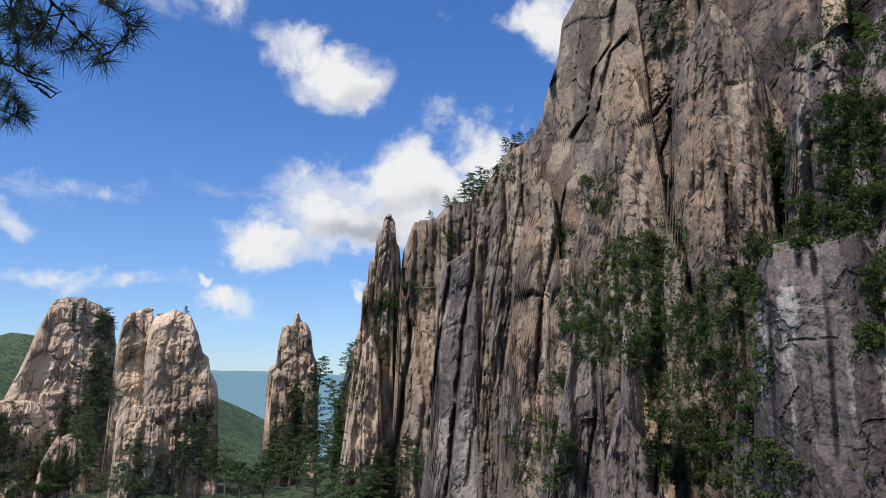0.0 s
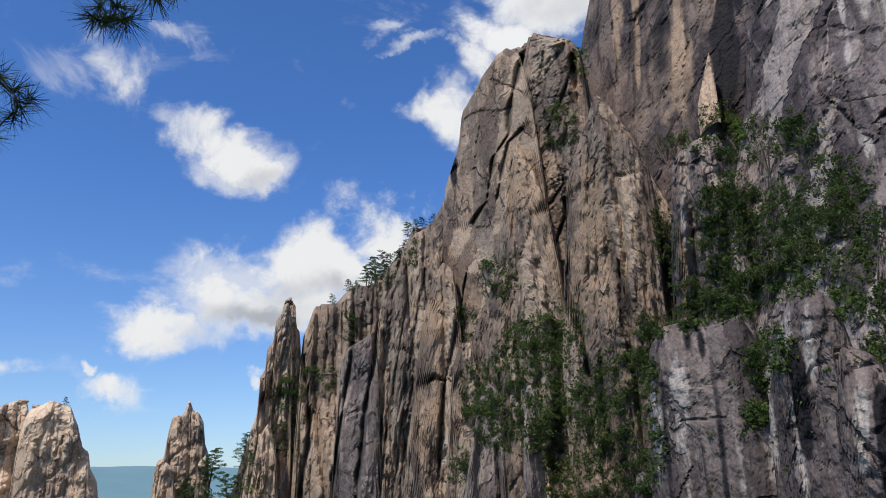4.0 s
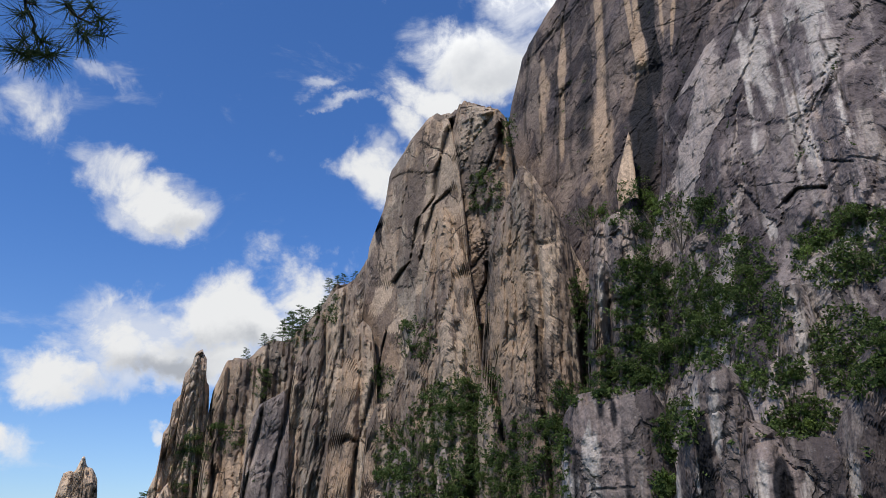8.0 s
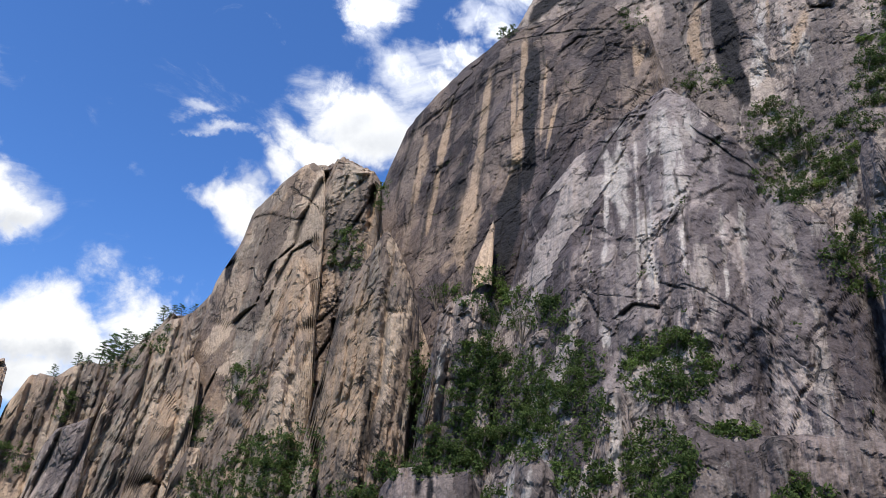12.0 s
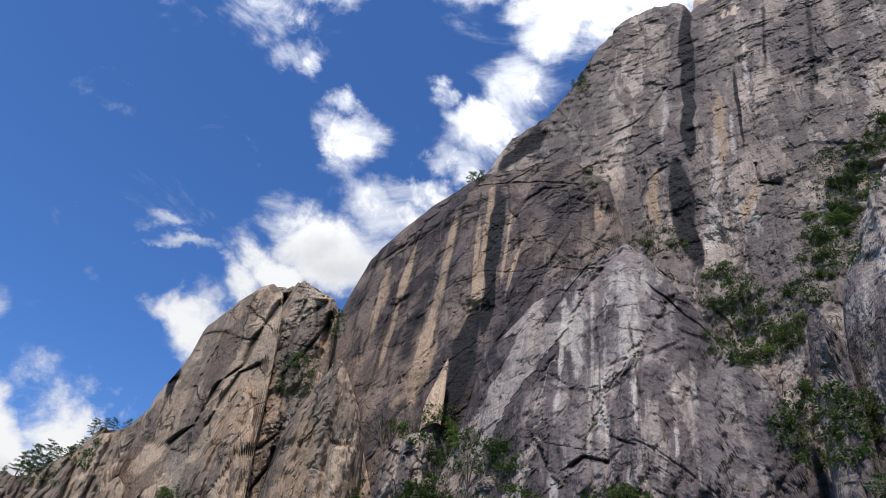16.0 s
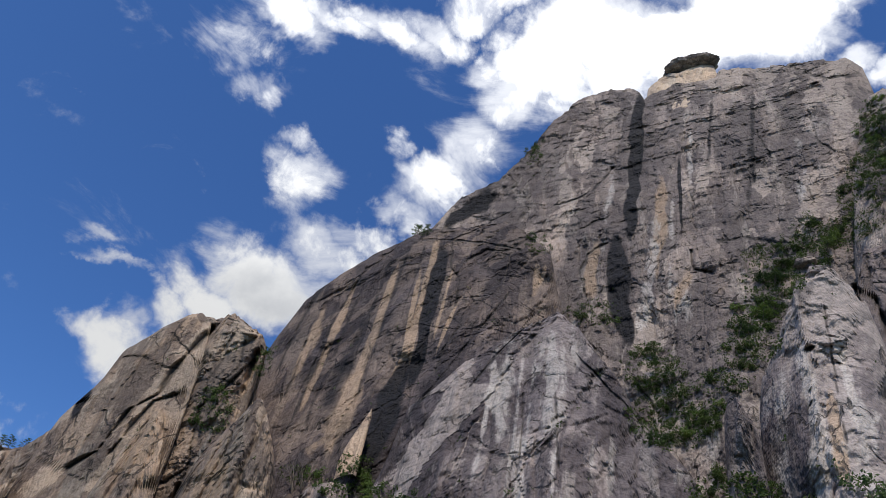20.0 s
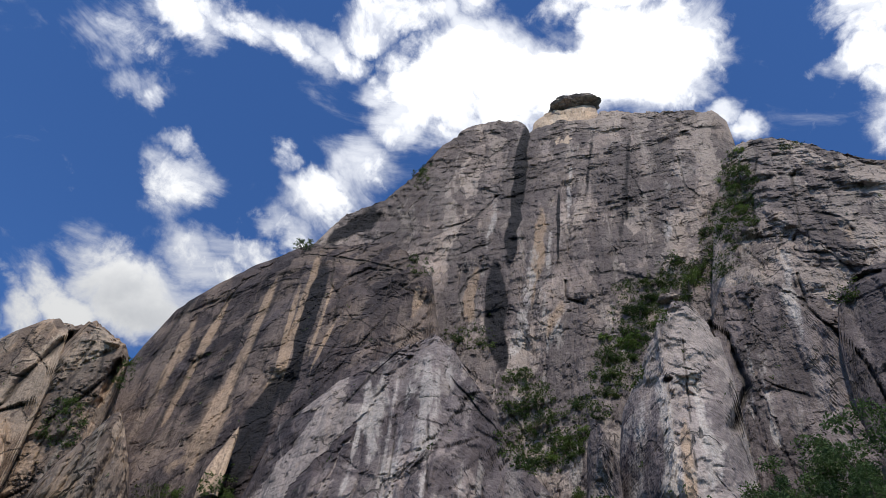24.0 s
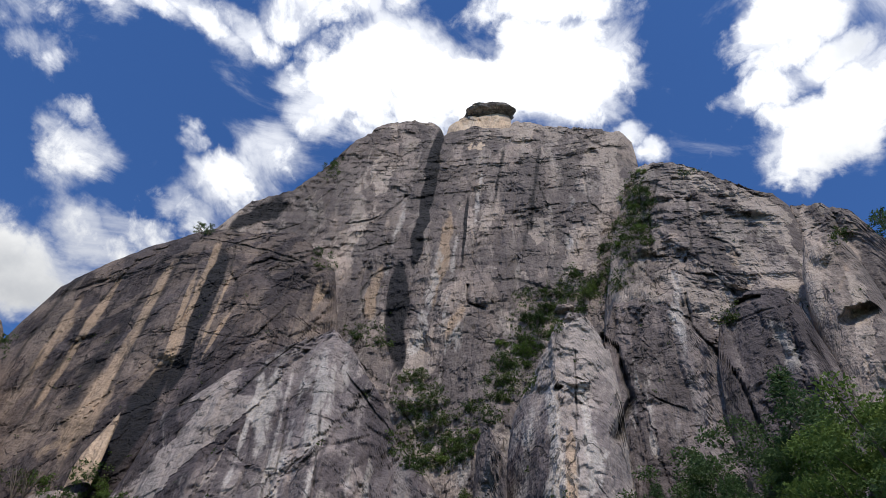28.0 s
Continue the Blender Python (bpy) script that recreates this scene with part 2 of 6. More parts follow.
    fleck = noise_node(nt, pos, 3.2, 6, 0.75)
    col = mix_col(nt, 0.28, col, mix_col(nt, ramp(nt, fleck, 0.3, 0.7), (0.35, 0.34, 0.33), (1.7, 1.68, 1.65)), "MULTIPLY")
    col = mix_col(nt, 1.0, col, mix_col(nt, tone, (0.37 * clean, 0.376 * clean, 0.39 * clean), (0.7 * clean, 0.705 * clean, 0.72 * clean)), "MULTIPLY")
    nt.links.new(col, bsdf.inputs["Base Color"])
    bsdf.inputs["Roughness"].default_value = 0.88
    bsdf.inputs["Specular IOR Level"].default_value = 0.25
    grit = noise_node(nt, pos, 1.5, 2.2, 0.6, (1, 1, 0.7))
    rough = math_node(nt, "MULTIPLY_ADD", grit, 0.55, noise_node(nt, pos, 0.45, 3.0, 0.6, (1, 1, 0.7)))
    bump(nt, bsdf, math_node(nt, "SUBTRACT", rough, math_node(nt, "MULTIPLY", crack, 0.3)), 1.0, 0.75)
    return m


def leaf_material(name, dark, light):
    m, nt, bsdf, pos = material(name)
    rnd = nt.nodes.new("ShaderNodeObjectInfo").outputs["Random"]
    isl = nt.nodes.new("ShaderNodeNewGeometry").outputs["Random Per Island"]
    f = math_node(nt, "MULTIPLY_ADD", isl, 0.4, math_node(nt, "MULTIPLY", rnd, 0.7), clamp=True)
    nt.links.new(mix_col(nt, f, dark, light), bsdf.inputs["Base Color"])
    bsdf.inputs["Roughness"].default_value = 0.75
    bsdf.inputs["Specular IOR Level"].default_value = 0.12
    thin = nt.nodes.new("ShaderNodeBsdfTranslucent")
    nt.links.new(bsdf.inputs["Base Color"].links[0].from_socket, thin.inputs[0])
    both = nt.nodes.new("ShaderNodeMixShader")
    both.inputs[0].default_value = 0.35
    nt.links.new(bsdf.outputs[0], both.inputs[1])
    nt.links.new(thin.outputs[0], both.inputs[2])
    nt.links.new(both.outputs[0], nt.nodes["Material Output"].inputs[0])
    return m


def bark_material(deep=(0.05, 0.04, 0.032), light=(0.2, 0.16, 0.125)):
    m, nt, bsdf, pos = material("bark")
    n = noise_node(nt, pos, 6.0, 6, 0.7, (1, 1, 0.3))
    nt.links.new(mix_col(nt, n, deep, light), bsdf.inputs["Base Color"])
    bsdf.inputs["Roughness"].default_value = 0.9
    bump(nt, bsdf, n, 0.8, 0.05)
    return m


GREY_ROCK = rock_material("grey_granite", (0.6, 0.468, 0.38), (0.45, 0.365, 0.322), (0.15, 0.118, 0.113), (0.64, 0.54, 0.455), 0.7, 0.55)
BROWN_ROCK = rock_material("brown_streaked_granite", (0.32, 0.235, 0.187), (0.168, 0.134, 0.134), (0.07, 0.053, 0.055), (0.38, 0.29, 0.225), 0.95, 0.75, 0.45, 0.4)
TAN_ROCK = rock_material("tan_granite", (0.64, 0.445, 0.295), (0.44, 0.335, 0.255), (0.19, 0.138, 0.112), (0.64, 0.53, 0.41), 0.65, 0.7)
PURPLE_ROCK = rock_material("purple_granite", (0.36, 0.282, 0.25), (0.255, 0.203, 0.19), (0.09, 0.07, 0.068), (0.46, 0.39, 0.345), 0.75, 0.65, 0.475, 0.3)
PALE_ROCK = rock_material("pale_granite", (0.47, 0.384, 0.345), (0.285, 0.232, 0.226), (0.105, 0.081, 0.084), (0.63, 0.535, 0.46), 0.85, 0.75)
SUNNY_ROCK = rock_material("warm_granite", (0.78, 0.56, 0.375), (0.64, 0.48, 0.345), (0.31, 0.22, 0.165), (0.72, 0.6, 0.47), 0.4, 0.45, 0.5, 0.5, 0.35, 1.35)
SHRUB_LEAF = leaf_material("shrub_leaf", (0.024, 0.046, 0.018), (0.105, 0.145, 0.042))
TREE_LEAF = leaf_material("tree_leaf", (0.045, 0.08, 0.032), (0.11, 0.16, 0.06))
PINE_LEAF = leaf_material("pine_needles", (0.04, 0.076, 0.032), (0.105, 0.16, 0.06))
BRIGHT_LEAF = leaf_material("young_leaf", (0.07, 0.12, 0.03), (0.19, 0.26, 0.07))
BARK = bark_material()


def ground_material():
    m, nt, bsdf, pos = material("forest_floor")
    n = noise_node(nt, pos, 0.05, 9, 0.65)
    fine = noise_node(nt, pos, 0.35, 8, 0.7)
    col = mix_col(nt, ramp(nt, n, 0.35, 0.65), (0.045, 0.08, 0.035), (0.11, 0.16, 0.065))
    col = mix_col(nt, ramp(nt, fine, 0.45, 0.6), col, (0.022, 0.04, 0.02))
    nt.links.new(col, bsdf.inputs["Base Color"])
    bsdf.inputs["Roughness"].default_value = 0.9
    bump(nt, bsdf, fine, 1.0, 3.0)
    return m


GROUND = ground_material()


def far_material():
    """Wooded hills kilometres away; the haze before them is painted in as blue emission."""
    m, nt, bsdf, pos = material("hazed_distant_wood")
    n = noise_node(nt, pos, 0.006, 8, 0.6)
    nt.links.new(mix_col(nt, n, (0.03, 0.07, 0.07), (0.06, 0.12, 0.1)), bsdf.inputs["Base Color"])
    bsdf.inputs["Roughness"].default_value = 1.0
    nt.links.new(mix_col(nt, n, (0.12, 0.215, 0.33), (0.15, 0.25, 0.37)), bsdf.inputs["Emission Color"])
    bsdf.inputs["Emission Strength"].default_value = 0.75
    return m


FAR = far_material()


# ---- noise on arrays ----
def lattice(i, j, seed):
    n = (i.astype(np.int64) * 374761393 + j.astype(np.int64) * 668265263 + seed * 1442695041) & 0xFFFFFFFF
    n = ((n ^ (n >> 13)) * 1274126177) & 0xFFFFFFFF
    n = ((n ^ (n >> 15)) * 2246822519) & 0xFFFFFFFF
    return ((n ^ (n >> 16)) & 0xFFFFF) / float(0xFFFFF)


def value_noise(x, y, seed):
    i, j = np.floor(x), np.floor(y)
    fx, fy = x - i, y - j
    fx, fy = fx * fx * (3 - 2 * fx), fy * fy * (3 - 2 * fy)
    a, b, c, d = lattice(i, j, seed), lattice(i + 1, j, seed), lattice(i, j + 1, seed), lattice(i + 1, j + 1, seed)
    return (a + (b - a) * fx + (c - a) * fy + (a - b - c + d) * fx * fy) * 2 - 1


def fbm(x, y, seed, octaves=4):
    total, amp = 0.0, 0.5
    for k in range(octaves):
        total = total + amp * value_noise(x * 2 ** k, y * 2 ** k, seed + 17 * k)
        amp *= 0.5
    return total


def strips(u, z, w, h, seed):
    """Upright joint columns w metres wide, broken across about every h metres: a random value for each block, the gaps to its joints
    in metres, and the place within the block."""
    x = u / w + 0.9 * value_noise(u / (2.5 * w), z * 0.004 / w + seed, seed + 4)
    i = np.floor(x)
    fx = x - i
    tall = h * (0.45 + 1.3 * lattice(i, i * 0 + 7, seed))
    y = z / tall + 17 * lattice(i, i * 0 + 3, seed) + (lattice(i, i * 0 + 11, seed) - 0.5) * 1.3 * fx * w / tall
    j = np.floor(y)
    fy = y - j
    return lattice(i, j, seed + 2), np.minimum(fx, 1 - fx) * w, np.minimum(fy, 1 - fy) * tall, fx - 0.5, fy - 0.5


def plates(x, y, w, h, seed):
    """Irregular broken plates about w by h metres: a random value for each, the gap to its edge in metres and the place within it."""
    x, y = x / w, y / h
    i0, j0 = np.floor(x), np.floor(y)
    near, second = np.full(x.shape, 9.0), np.full(x.shape, 9.0)
    val, px, py = np.zeros(x.shape), np.zeros(x.shape), np.zeros(x.shape)
    for di in (-1, 0, 1):
        for dj in (-1, 0, 1):
            i, j = i0 + di, j0 + dj
            v = lattice(i, j, seed)
            dx, dy = x - i - v, y - j - v * 61 % 1
            d = dx * dx + dy * dy
            closer = d < near
            second = np.where(closer, near, np.minimum(second, d))
            val, px, py = np.where(closer, v, val), np.where(closer, dx, px), np.where(closer, dy, py)
            near = np.where(closer, d, near)
    return val * 37 % 1, (np.sqrt(second) - np.sqrt(near)) * w * 0.5, px, py


def terrace(v, n):
    """Steps with sharp edges, like scales of rock that have split away."""
    q = v * n
    k = np.floor(q)
    return (k + np.clip((q - k - 0.6) / 0.4, 0, 1)) / n


# ---- builders ----
def mesh_object(name, verts, quads, mat, parent=None, values=None, smooth=False):
    me = bpy.data.meshes.new(name)
    verts, quads = np.asarray(verts, np.float32), np.asarray(quads, np.int32)
    k = quads.shape[1]
    me.vertices.add(len(verts))
    me.vertices.foreach_set("co", verts.ravel())
    me.loops.add(quads.size)
    me.loops.foreach_set("vertex_index", quads.ravel())
    me.polygons.add(len(quads))
    me.polygons.foreach_set("loop_start", np.arange(0, quads.size, k, dtype=np.int32))
    me.polygons.foreach_set("use_smooth", np.broadcast_to(np.asarray(smooth, bool), len(quads)).copy())
    for key, v in (values or {}).items():
        me.attributes.new(key, "FLOAT", "POINT").data.foreach_set("value", np.asarray(v, np.float32).ravel())
    me.update()
    me.validate()
    me.materials.append(mat)
    ob = new(name, me)
    ob.parent = parent
    return ob


def grid_quads(rows, cols):
    a = (np.arange(rows - 1)[:, None] * cols + np.arange(cols - 1)[None]).ravel()
    return np.stack([a, a + 1, a + cols + 1, a + cols], 1)


# joints and ledges in the rock: half width in degrees, depth in metres, course by bearing and rise
CRACKS_RIDGE = [
    (0.4, 5, [(-3.2, 11.5), (-2.5, 4.1), (-3.9, -7.4)]),
    (0.25, 3, [(0.7, 10.4), (-0.4, 3.3), (-1.1, -2.6)]),
    (0.35, 4, [(2.7, 11.9), (1.6, 5.4), (0.7, -2.6), (0.2, -7.4)]),
    (0.2, 2, [(4.9, 13.6), (3.5, 5.8), (1.7, -6.6)]),
    (0.2, 2, [(6.3, 15.7), (4.9, 8.4), (3.1, -4.2)]),
    (0.18, 1.6, [(5.3, 7.5), (4.1, -0.1)]),
    (0.28, 2.8, [(9.6, 15.2), (8.4, 10.1), (7.5, 6.7), (7.0, 0.7)]),
    (0.3, 2.5, [(5.7, 7.3), (7.0, 7.6), (8.0, 7.1)]),
    (0.2, 2, [(13.9, 15.4), (13.7, 12.4), (13.0, 9.1)]),
]
CRACKS_FOOT = [
    (0.32, 3, [(17.7, 15.9), (17.3, 13.0), (18.2, 10.5), (18.6, 7.2)]),
    (0.25, 2, [(11.3, 2.4), (11.4, -0.9), (10.3, -6.9)]),
    (0.5, 4, [(16.1, -1.7), (15.2, -7.1)]),
    (0.22, 1.6, [(21.5, 15.6), (21.4, 11.1), (21.7, 7.8)]),
    (0.3, 2, [(25.5, 15.5), (25.3, 11.6)]),
    (0.1, 0.5, [(22.7, 2.9), (24.9, 3.6), (27.7, 3.7)]),
    (0.12, 0.8, [(25.0, 0.3), (23.9, -1.6), (23.9, -4.6)]),
]
CRACKS_HEAD = [
    (0.13, 1.3, [(10.0, 27.1), (11.5, 27.9), (13.0, 27.5), (14.1, 27.9)]),
    (0.36, 2.6, [(15.2, 31.5), (13.9, 27.9), (13.7, 25.9), (12.3, 24.2), (11.9, 22.7), (11.6, 21.0), (10.3, 19.2)]),
    (0.3, 2, [(15.4, 26.5), (13.6, 25.3), (12.9, 23.1), (12.4, 21.0)]),
    (0.25, 2.0, [(19.4, 30.2), (18.1, 27.7), (17.0, 26.1), (17.4, 23.5), (17.9, 21.7), (16.8, 20.4), (15.5, 19.7)]),
    (0.35, 4, [(17.8, 20.5), (17.9, 19.5), (16.9, 17.4)]),
    (0.16, 1.2, [(16.8, 31.8), (17.1, 29.5), (16.6, 27.8), (17.3, 26.1)]),
    (0.14, 1, [(18.2, 31.4), (18.5, 29.4), (17.6, 27.8)]),
    (0.14, 1, [(12.5, 30.0), (15.2, 28.7), (17.6, 28.2), (19.1, 28.3)]),
    (0.12, 0.8, [(7.6, 19.1), (9.9, 19.0), (11.6, 18.9)]),
]
CRACKS_DOME = [
    (0.16, 1.6, [(34.0, 43.0), (34.5, 41.2), (35.6, 40.2), (35.6, 38.4)]),
    (0.12, 1.2, [(30.6, 42.7), (33.9, 43.2), (36.8, 44.8), (39.4, 46.1)]),
    (0.16, 1.5, [(35.8, 41.9), (37.7, 43.0), (40.0, 43.2), (42.0, 44.4)]),
    (0.16, 1.2, [(26.2, 39.5), (24.8, 34.9), (24.2, 29.5)]),
    (0.2, 1.6, [(22.9, 37.7), (22.0, 33.8), (21.6, 30.1)]),
    (0.16, 1.2, [(24.9, 32.7), (24.3, 28.7), (23.9, 25.7)]),
    (0.14, 1.2, [(23.1, 32.9), (23.0, 28.6)]),
    (0.18, 1.4, [(36.4, 36.9), (35.3, 35.0), (35.0, 33.0)]),
    (0.14, 1.2, [(34.2, 43.2), (37.4, 43.6), (41.2, 43.3)]),
]
CRACKS_SLAB = [
    (0.16, 1.2, [(43.1, 32.8), (43.4, 30.2), (43.2, 26.9), (44.3, 24.8), (46.1, 24.4)]),
    (0.14, 1, [(45.8, 33.6), (46.3, 30.2), (46.6, 27.8)]),
    (0.3, 1.6, [(41.1, 22.5), (42.1, 23.2), (43.9, 23.0)]),
    (0.16, 1.4, [(40.6, 40.0), (37.6, 36.0), (34.0, 30.5)]),
    (0.14, 1.2, [(43.3, 38.7), (40.2, 35.2), (38.3, 32.6)]),
    (0.16, 1.4, [(47.4, 36.1), (50.7, 33.5), (54.1, 30.8)]),
    (0.14, 1.2, [(48.4, 36.9), (52.2, 35.0), (55.1, 31.6)]),
    (0.12, 1, [(37.7, 28.3), (39.3, 24.6), (39.1, 20.9)]),
    (0.12, 0.9, [(43.8, 33.6), (45.1, 32.8), (47.3, 32.4)]),
]
CRACKS_SUMMIT = [
    (0.16, 2, [(50.1, 44.4), (48.2, 43.5), (47.4, 42.2), (48.4, 40.0)]),
    (0.22, 2.2, [(58.4, 43.7), (58.5, 42.3), (60.1, 41.9)]),
    (0.14, 1.2, [(66.4, 51.5), (67.4, 49.5)]),
    (0.14, 1.2, [(68.4, 47.8), (70.1, 47.0), (70.3, 45.8)]),
    (0.2, 1.6, [(71.7, 54.9), (74.6, 53.7), (77.4, 53.0)]),
    (0.14, 1.2, [(72.0, 52.0), (72.1, 49.6), (73.4, 48.7)]),
    (0.14, 1.2, [(45.0, 53.3), (49.1, 52.9), (51.7, 54.1)]),
    (0.16, 1.5, [(41.1, 46.8), (44.8, 47.1), (48.4, 48.3), (50.6, 50.0)]),
    (0.16, 1.5, [(39.8, 43.8), (43.0, 45.0), (46.7, 45.2), (50.2, 46.4)]),
]
CRACKS_RIGHT = [
    (0.25, 2.2, [(80.2, 41.8), (80.1, 39.4), (81.7, 37.2), (82.9, 35.1), (83.8, 30.1)]),
    (0.45, 4, [(71.9, 39.4), (73.0, 38.5), (73.4, 36.4), (73.6, 34.8), (71.9, 32.2)]),
    (0.2, 1.8, [(80.0, 50.2), (78.4, 47.9), (77.8, 45.0), (80.5, 44.4)]),
    (0.16, 1.4, [(82.7, 48.5), (81.8, 44.9), (80.9, 44.1)]),
    (0.16, 1.4, [(83.0, 45.5), (85.3, 44.6), (86.0, 43.5)]),
    (0.16, 1.4, [(80.7, 43.4), (83.5, 42.5), (85.0, 40.8)]),
    (0.3, 2.5, [(84.4, 40.3), (86.6, 40.4)]),
    (0.2, 1.4, [(75.1, 35.0), (76.8, 34.1), (78.1, 33.5)]),
    (0.12, 1, [(69.1, 38.7), (68.4, 29.5)]),
    (0.2, 1.6, [(61.0, 44.1), (64.0, 44.2), (67.5, 43.3)]),
]
CRACKS = CRACKS_RIDGE + CRACKS_FOOT + CRACKS_HEAD + CRACKS_DOME + CRACKS_SLAB + CRACKS_SUMMIT + CRACKS_RIGHT
# hollows and undercuts: bearing, rise, half width, half height in degrees, depth in metres
HOLLOWS = [
    (73.1, 53.3, 0.7, 0.4, 2), (9.0, 23.4, 0.3, 0.4, 2), (17.9, 20.2, 0.4, 1.5, 2),
    (93.6, 37.3, 1.6, 0.7, 4), (15.3, -5.2, 0.5, 2.2, 6), (67.3, 36.0, 0.5, 0.25, 2),
    (24.9, 13.5, 0.3, 4.0, 5), (19.5, 29.6, 0.4, 1.8, 4),
]
# stains on the rock, and shade painted into a hole and an undercut: kind, strength, course by bearing and rise, half
# width in degrees
STAINS_AND_SHADE = [
    ("dark", 1.0, [(32, 33), (31.5, 29.7), (31.1, 26)], 1.0),
    ("dark", 0.8, [(29.9, 42.5), (28.7, 29)], 0.4), ("dark", 0.72, [(68.6, 41.2), (67.2, 37.0)], 2.4), ("dark", 0.7, [(36.4, 37.0), (34.6, 30.0), (33.2, 25.0)], 2.4), ("dark", 0.66, [(64.6, 37.5), (63.6, 29.0)], 0.8), ("dark", 0.95, [(37.0, 47.2), (34.8, 45.6), (33.4, 44.6)], 1.3),
    ("dark", 0.8, [(28.3, 41), (26.9, 26.5)], 0.55),
    ("dark", 0.75, [(26.5, 39), (25.2, 26)], 0.3),
    ("dark", 0.7, [(24.8, 38), (23.8, 27)], 0.35),
    ("dark", 0.75, [(31.4, 43.5), (30.4, 32)], 0.28),
    ("dark", 0.6, [(36.5, 43), (35.6, 27)], 0.4),
    ("dark", 0.65, [(38.8, 37), (38.2, 22)], 0.5),
    ("dark", 0.6, [(48.0, 36), (47.4, 20)], 0.4),
    ("dark", 0.6, [(48.6, 53), (47.6, 43)], 0.4),
    ("dark", 0.6, [(69.5, 54), (67.5, 46)], 0.45),
    ("dark", 0.6, [(75, 53), (73, 46)], 0.4),
] + [
    ("dark", 0.85, [(23.7, 8), (23.4, -4)], 0.3), ("dark", 0.9, [(27.5, 9), (27.1, -5)], 0.5), ("dark", 0.8, [(25.9, 3), (26.0, -4)], 0.25), ("dark", 0.95, [(33.0, 8), (32.6, 1)], 0.5), ("dark", 0.95, [(37.6, 5), (37.2, -2)], 0.6),
    ("dark", 1.0, [(25.9, 9.8), (25.9, 9.0)], 0.35), ("dark", 1.0, [(26.8, 9.4), (26.8, 8.4)], 0.3), ("dark", 0.9, [(26.2, 7.0), (26.2, 6.2)], 0.25),
    # the last one paints the shade inside the small hole in the buttress
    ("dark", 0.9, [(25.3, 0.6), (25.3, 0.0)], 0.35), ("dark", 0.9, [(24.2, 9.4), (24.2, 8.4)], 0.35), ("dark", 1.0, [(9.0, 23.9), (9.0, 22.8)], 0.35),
    ('dark', 1.0, [(31.8, 31.9), (31.4, 29.7), (31.1, 26.5)], 1.1),
] + [
    ('dark', 0.8, [(62.5, 55.0), (61.6, 51.9), (60.7, 48.6)], 0.6),
    ('dark', 0.8, [(67.2, 55.0), (65.6, 50.7), (64.3, 45.6)], 0.6),
    ('dark', 0.7, [(58.0, 50.3), (57.3, 46.8)], 0.3),
    ('dark', 0.8, [(27.7, 36.6), (26.8, 31.2), (26.4, 26.5)], 1.1),
    ('dark', 0.75, [(29.7, 40.4), (29.1, 35.0), (28.7, 31.1)], 0.6),
    ('dark', 0.7, [(28.9, 9.3), (28.4, 2.1), (27.8, -5.8)], 1.1),
    ('dark', 0.8, [(21.2, 19.8), (21.5, 14.7), (21.8, 10.4)], 0.8),
    ('dark', 0.7, [(10.4, 11.1), (10.0, 6.6), (9.7, 3.8)], 0.4),
] + [
    ('dark', 0.6, [(2.0, 2.4), (2.8, -1.8), (3.2, -7.0)], 0.5),
    # the second paints the shade below the overhang at the outer wall
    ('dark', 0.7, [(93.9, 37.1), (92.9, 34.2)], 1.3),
    ('dark', 0.7, [(37.2, 31.2), (35.9, 24.5), (36.6, 21.9)], 1.1),
    ('dark', 0.65, [(51.1, 28.2), (50.9, 22.3), (50.4, 17.7)], 1.3),
]
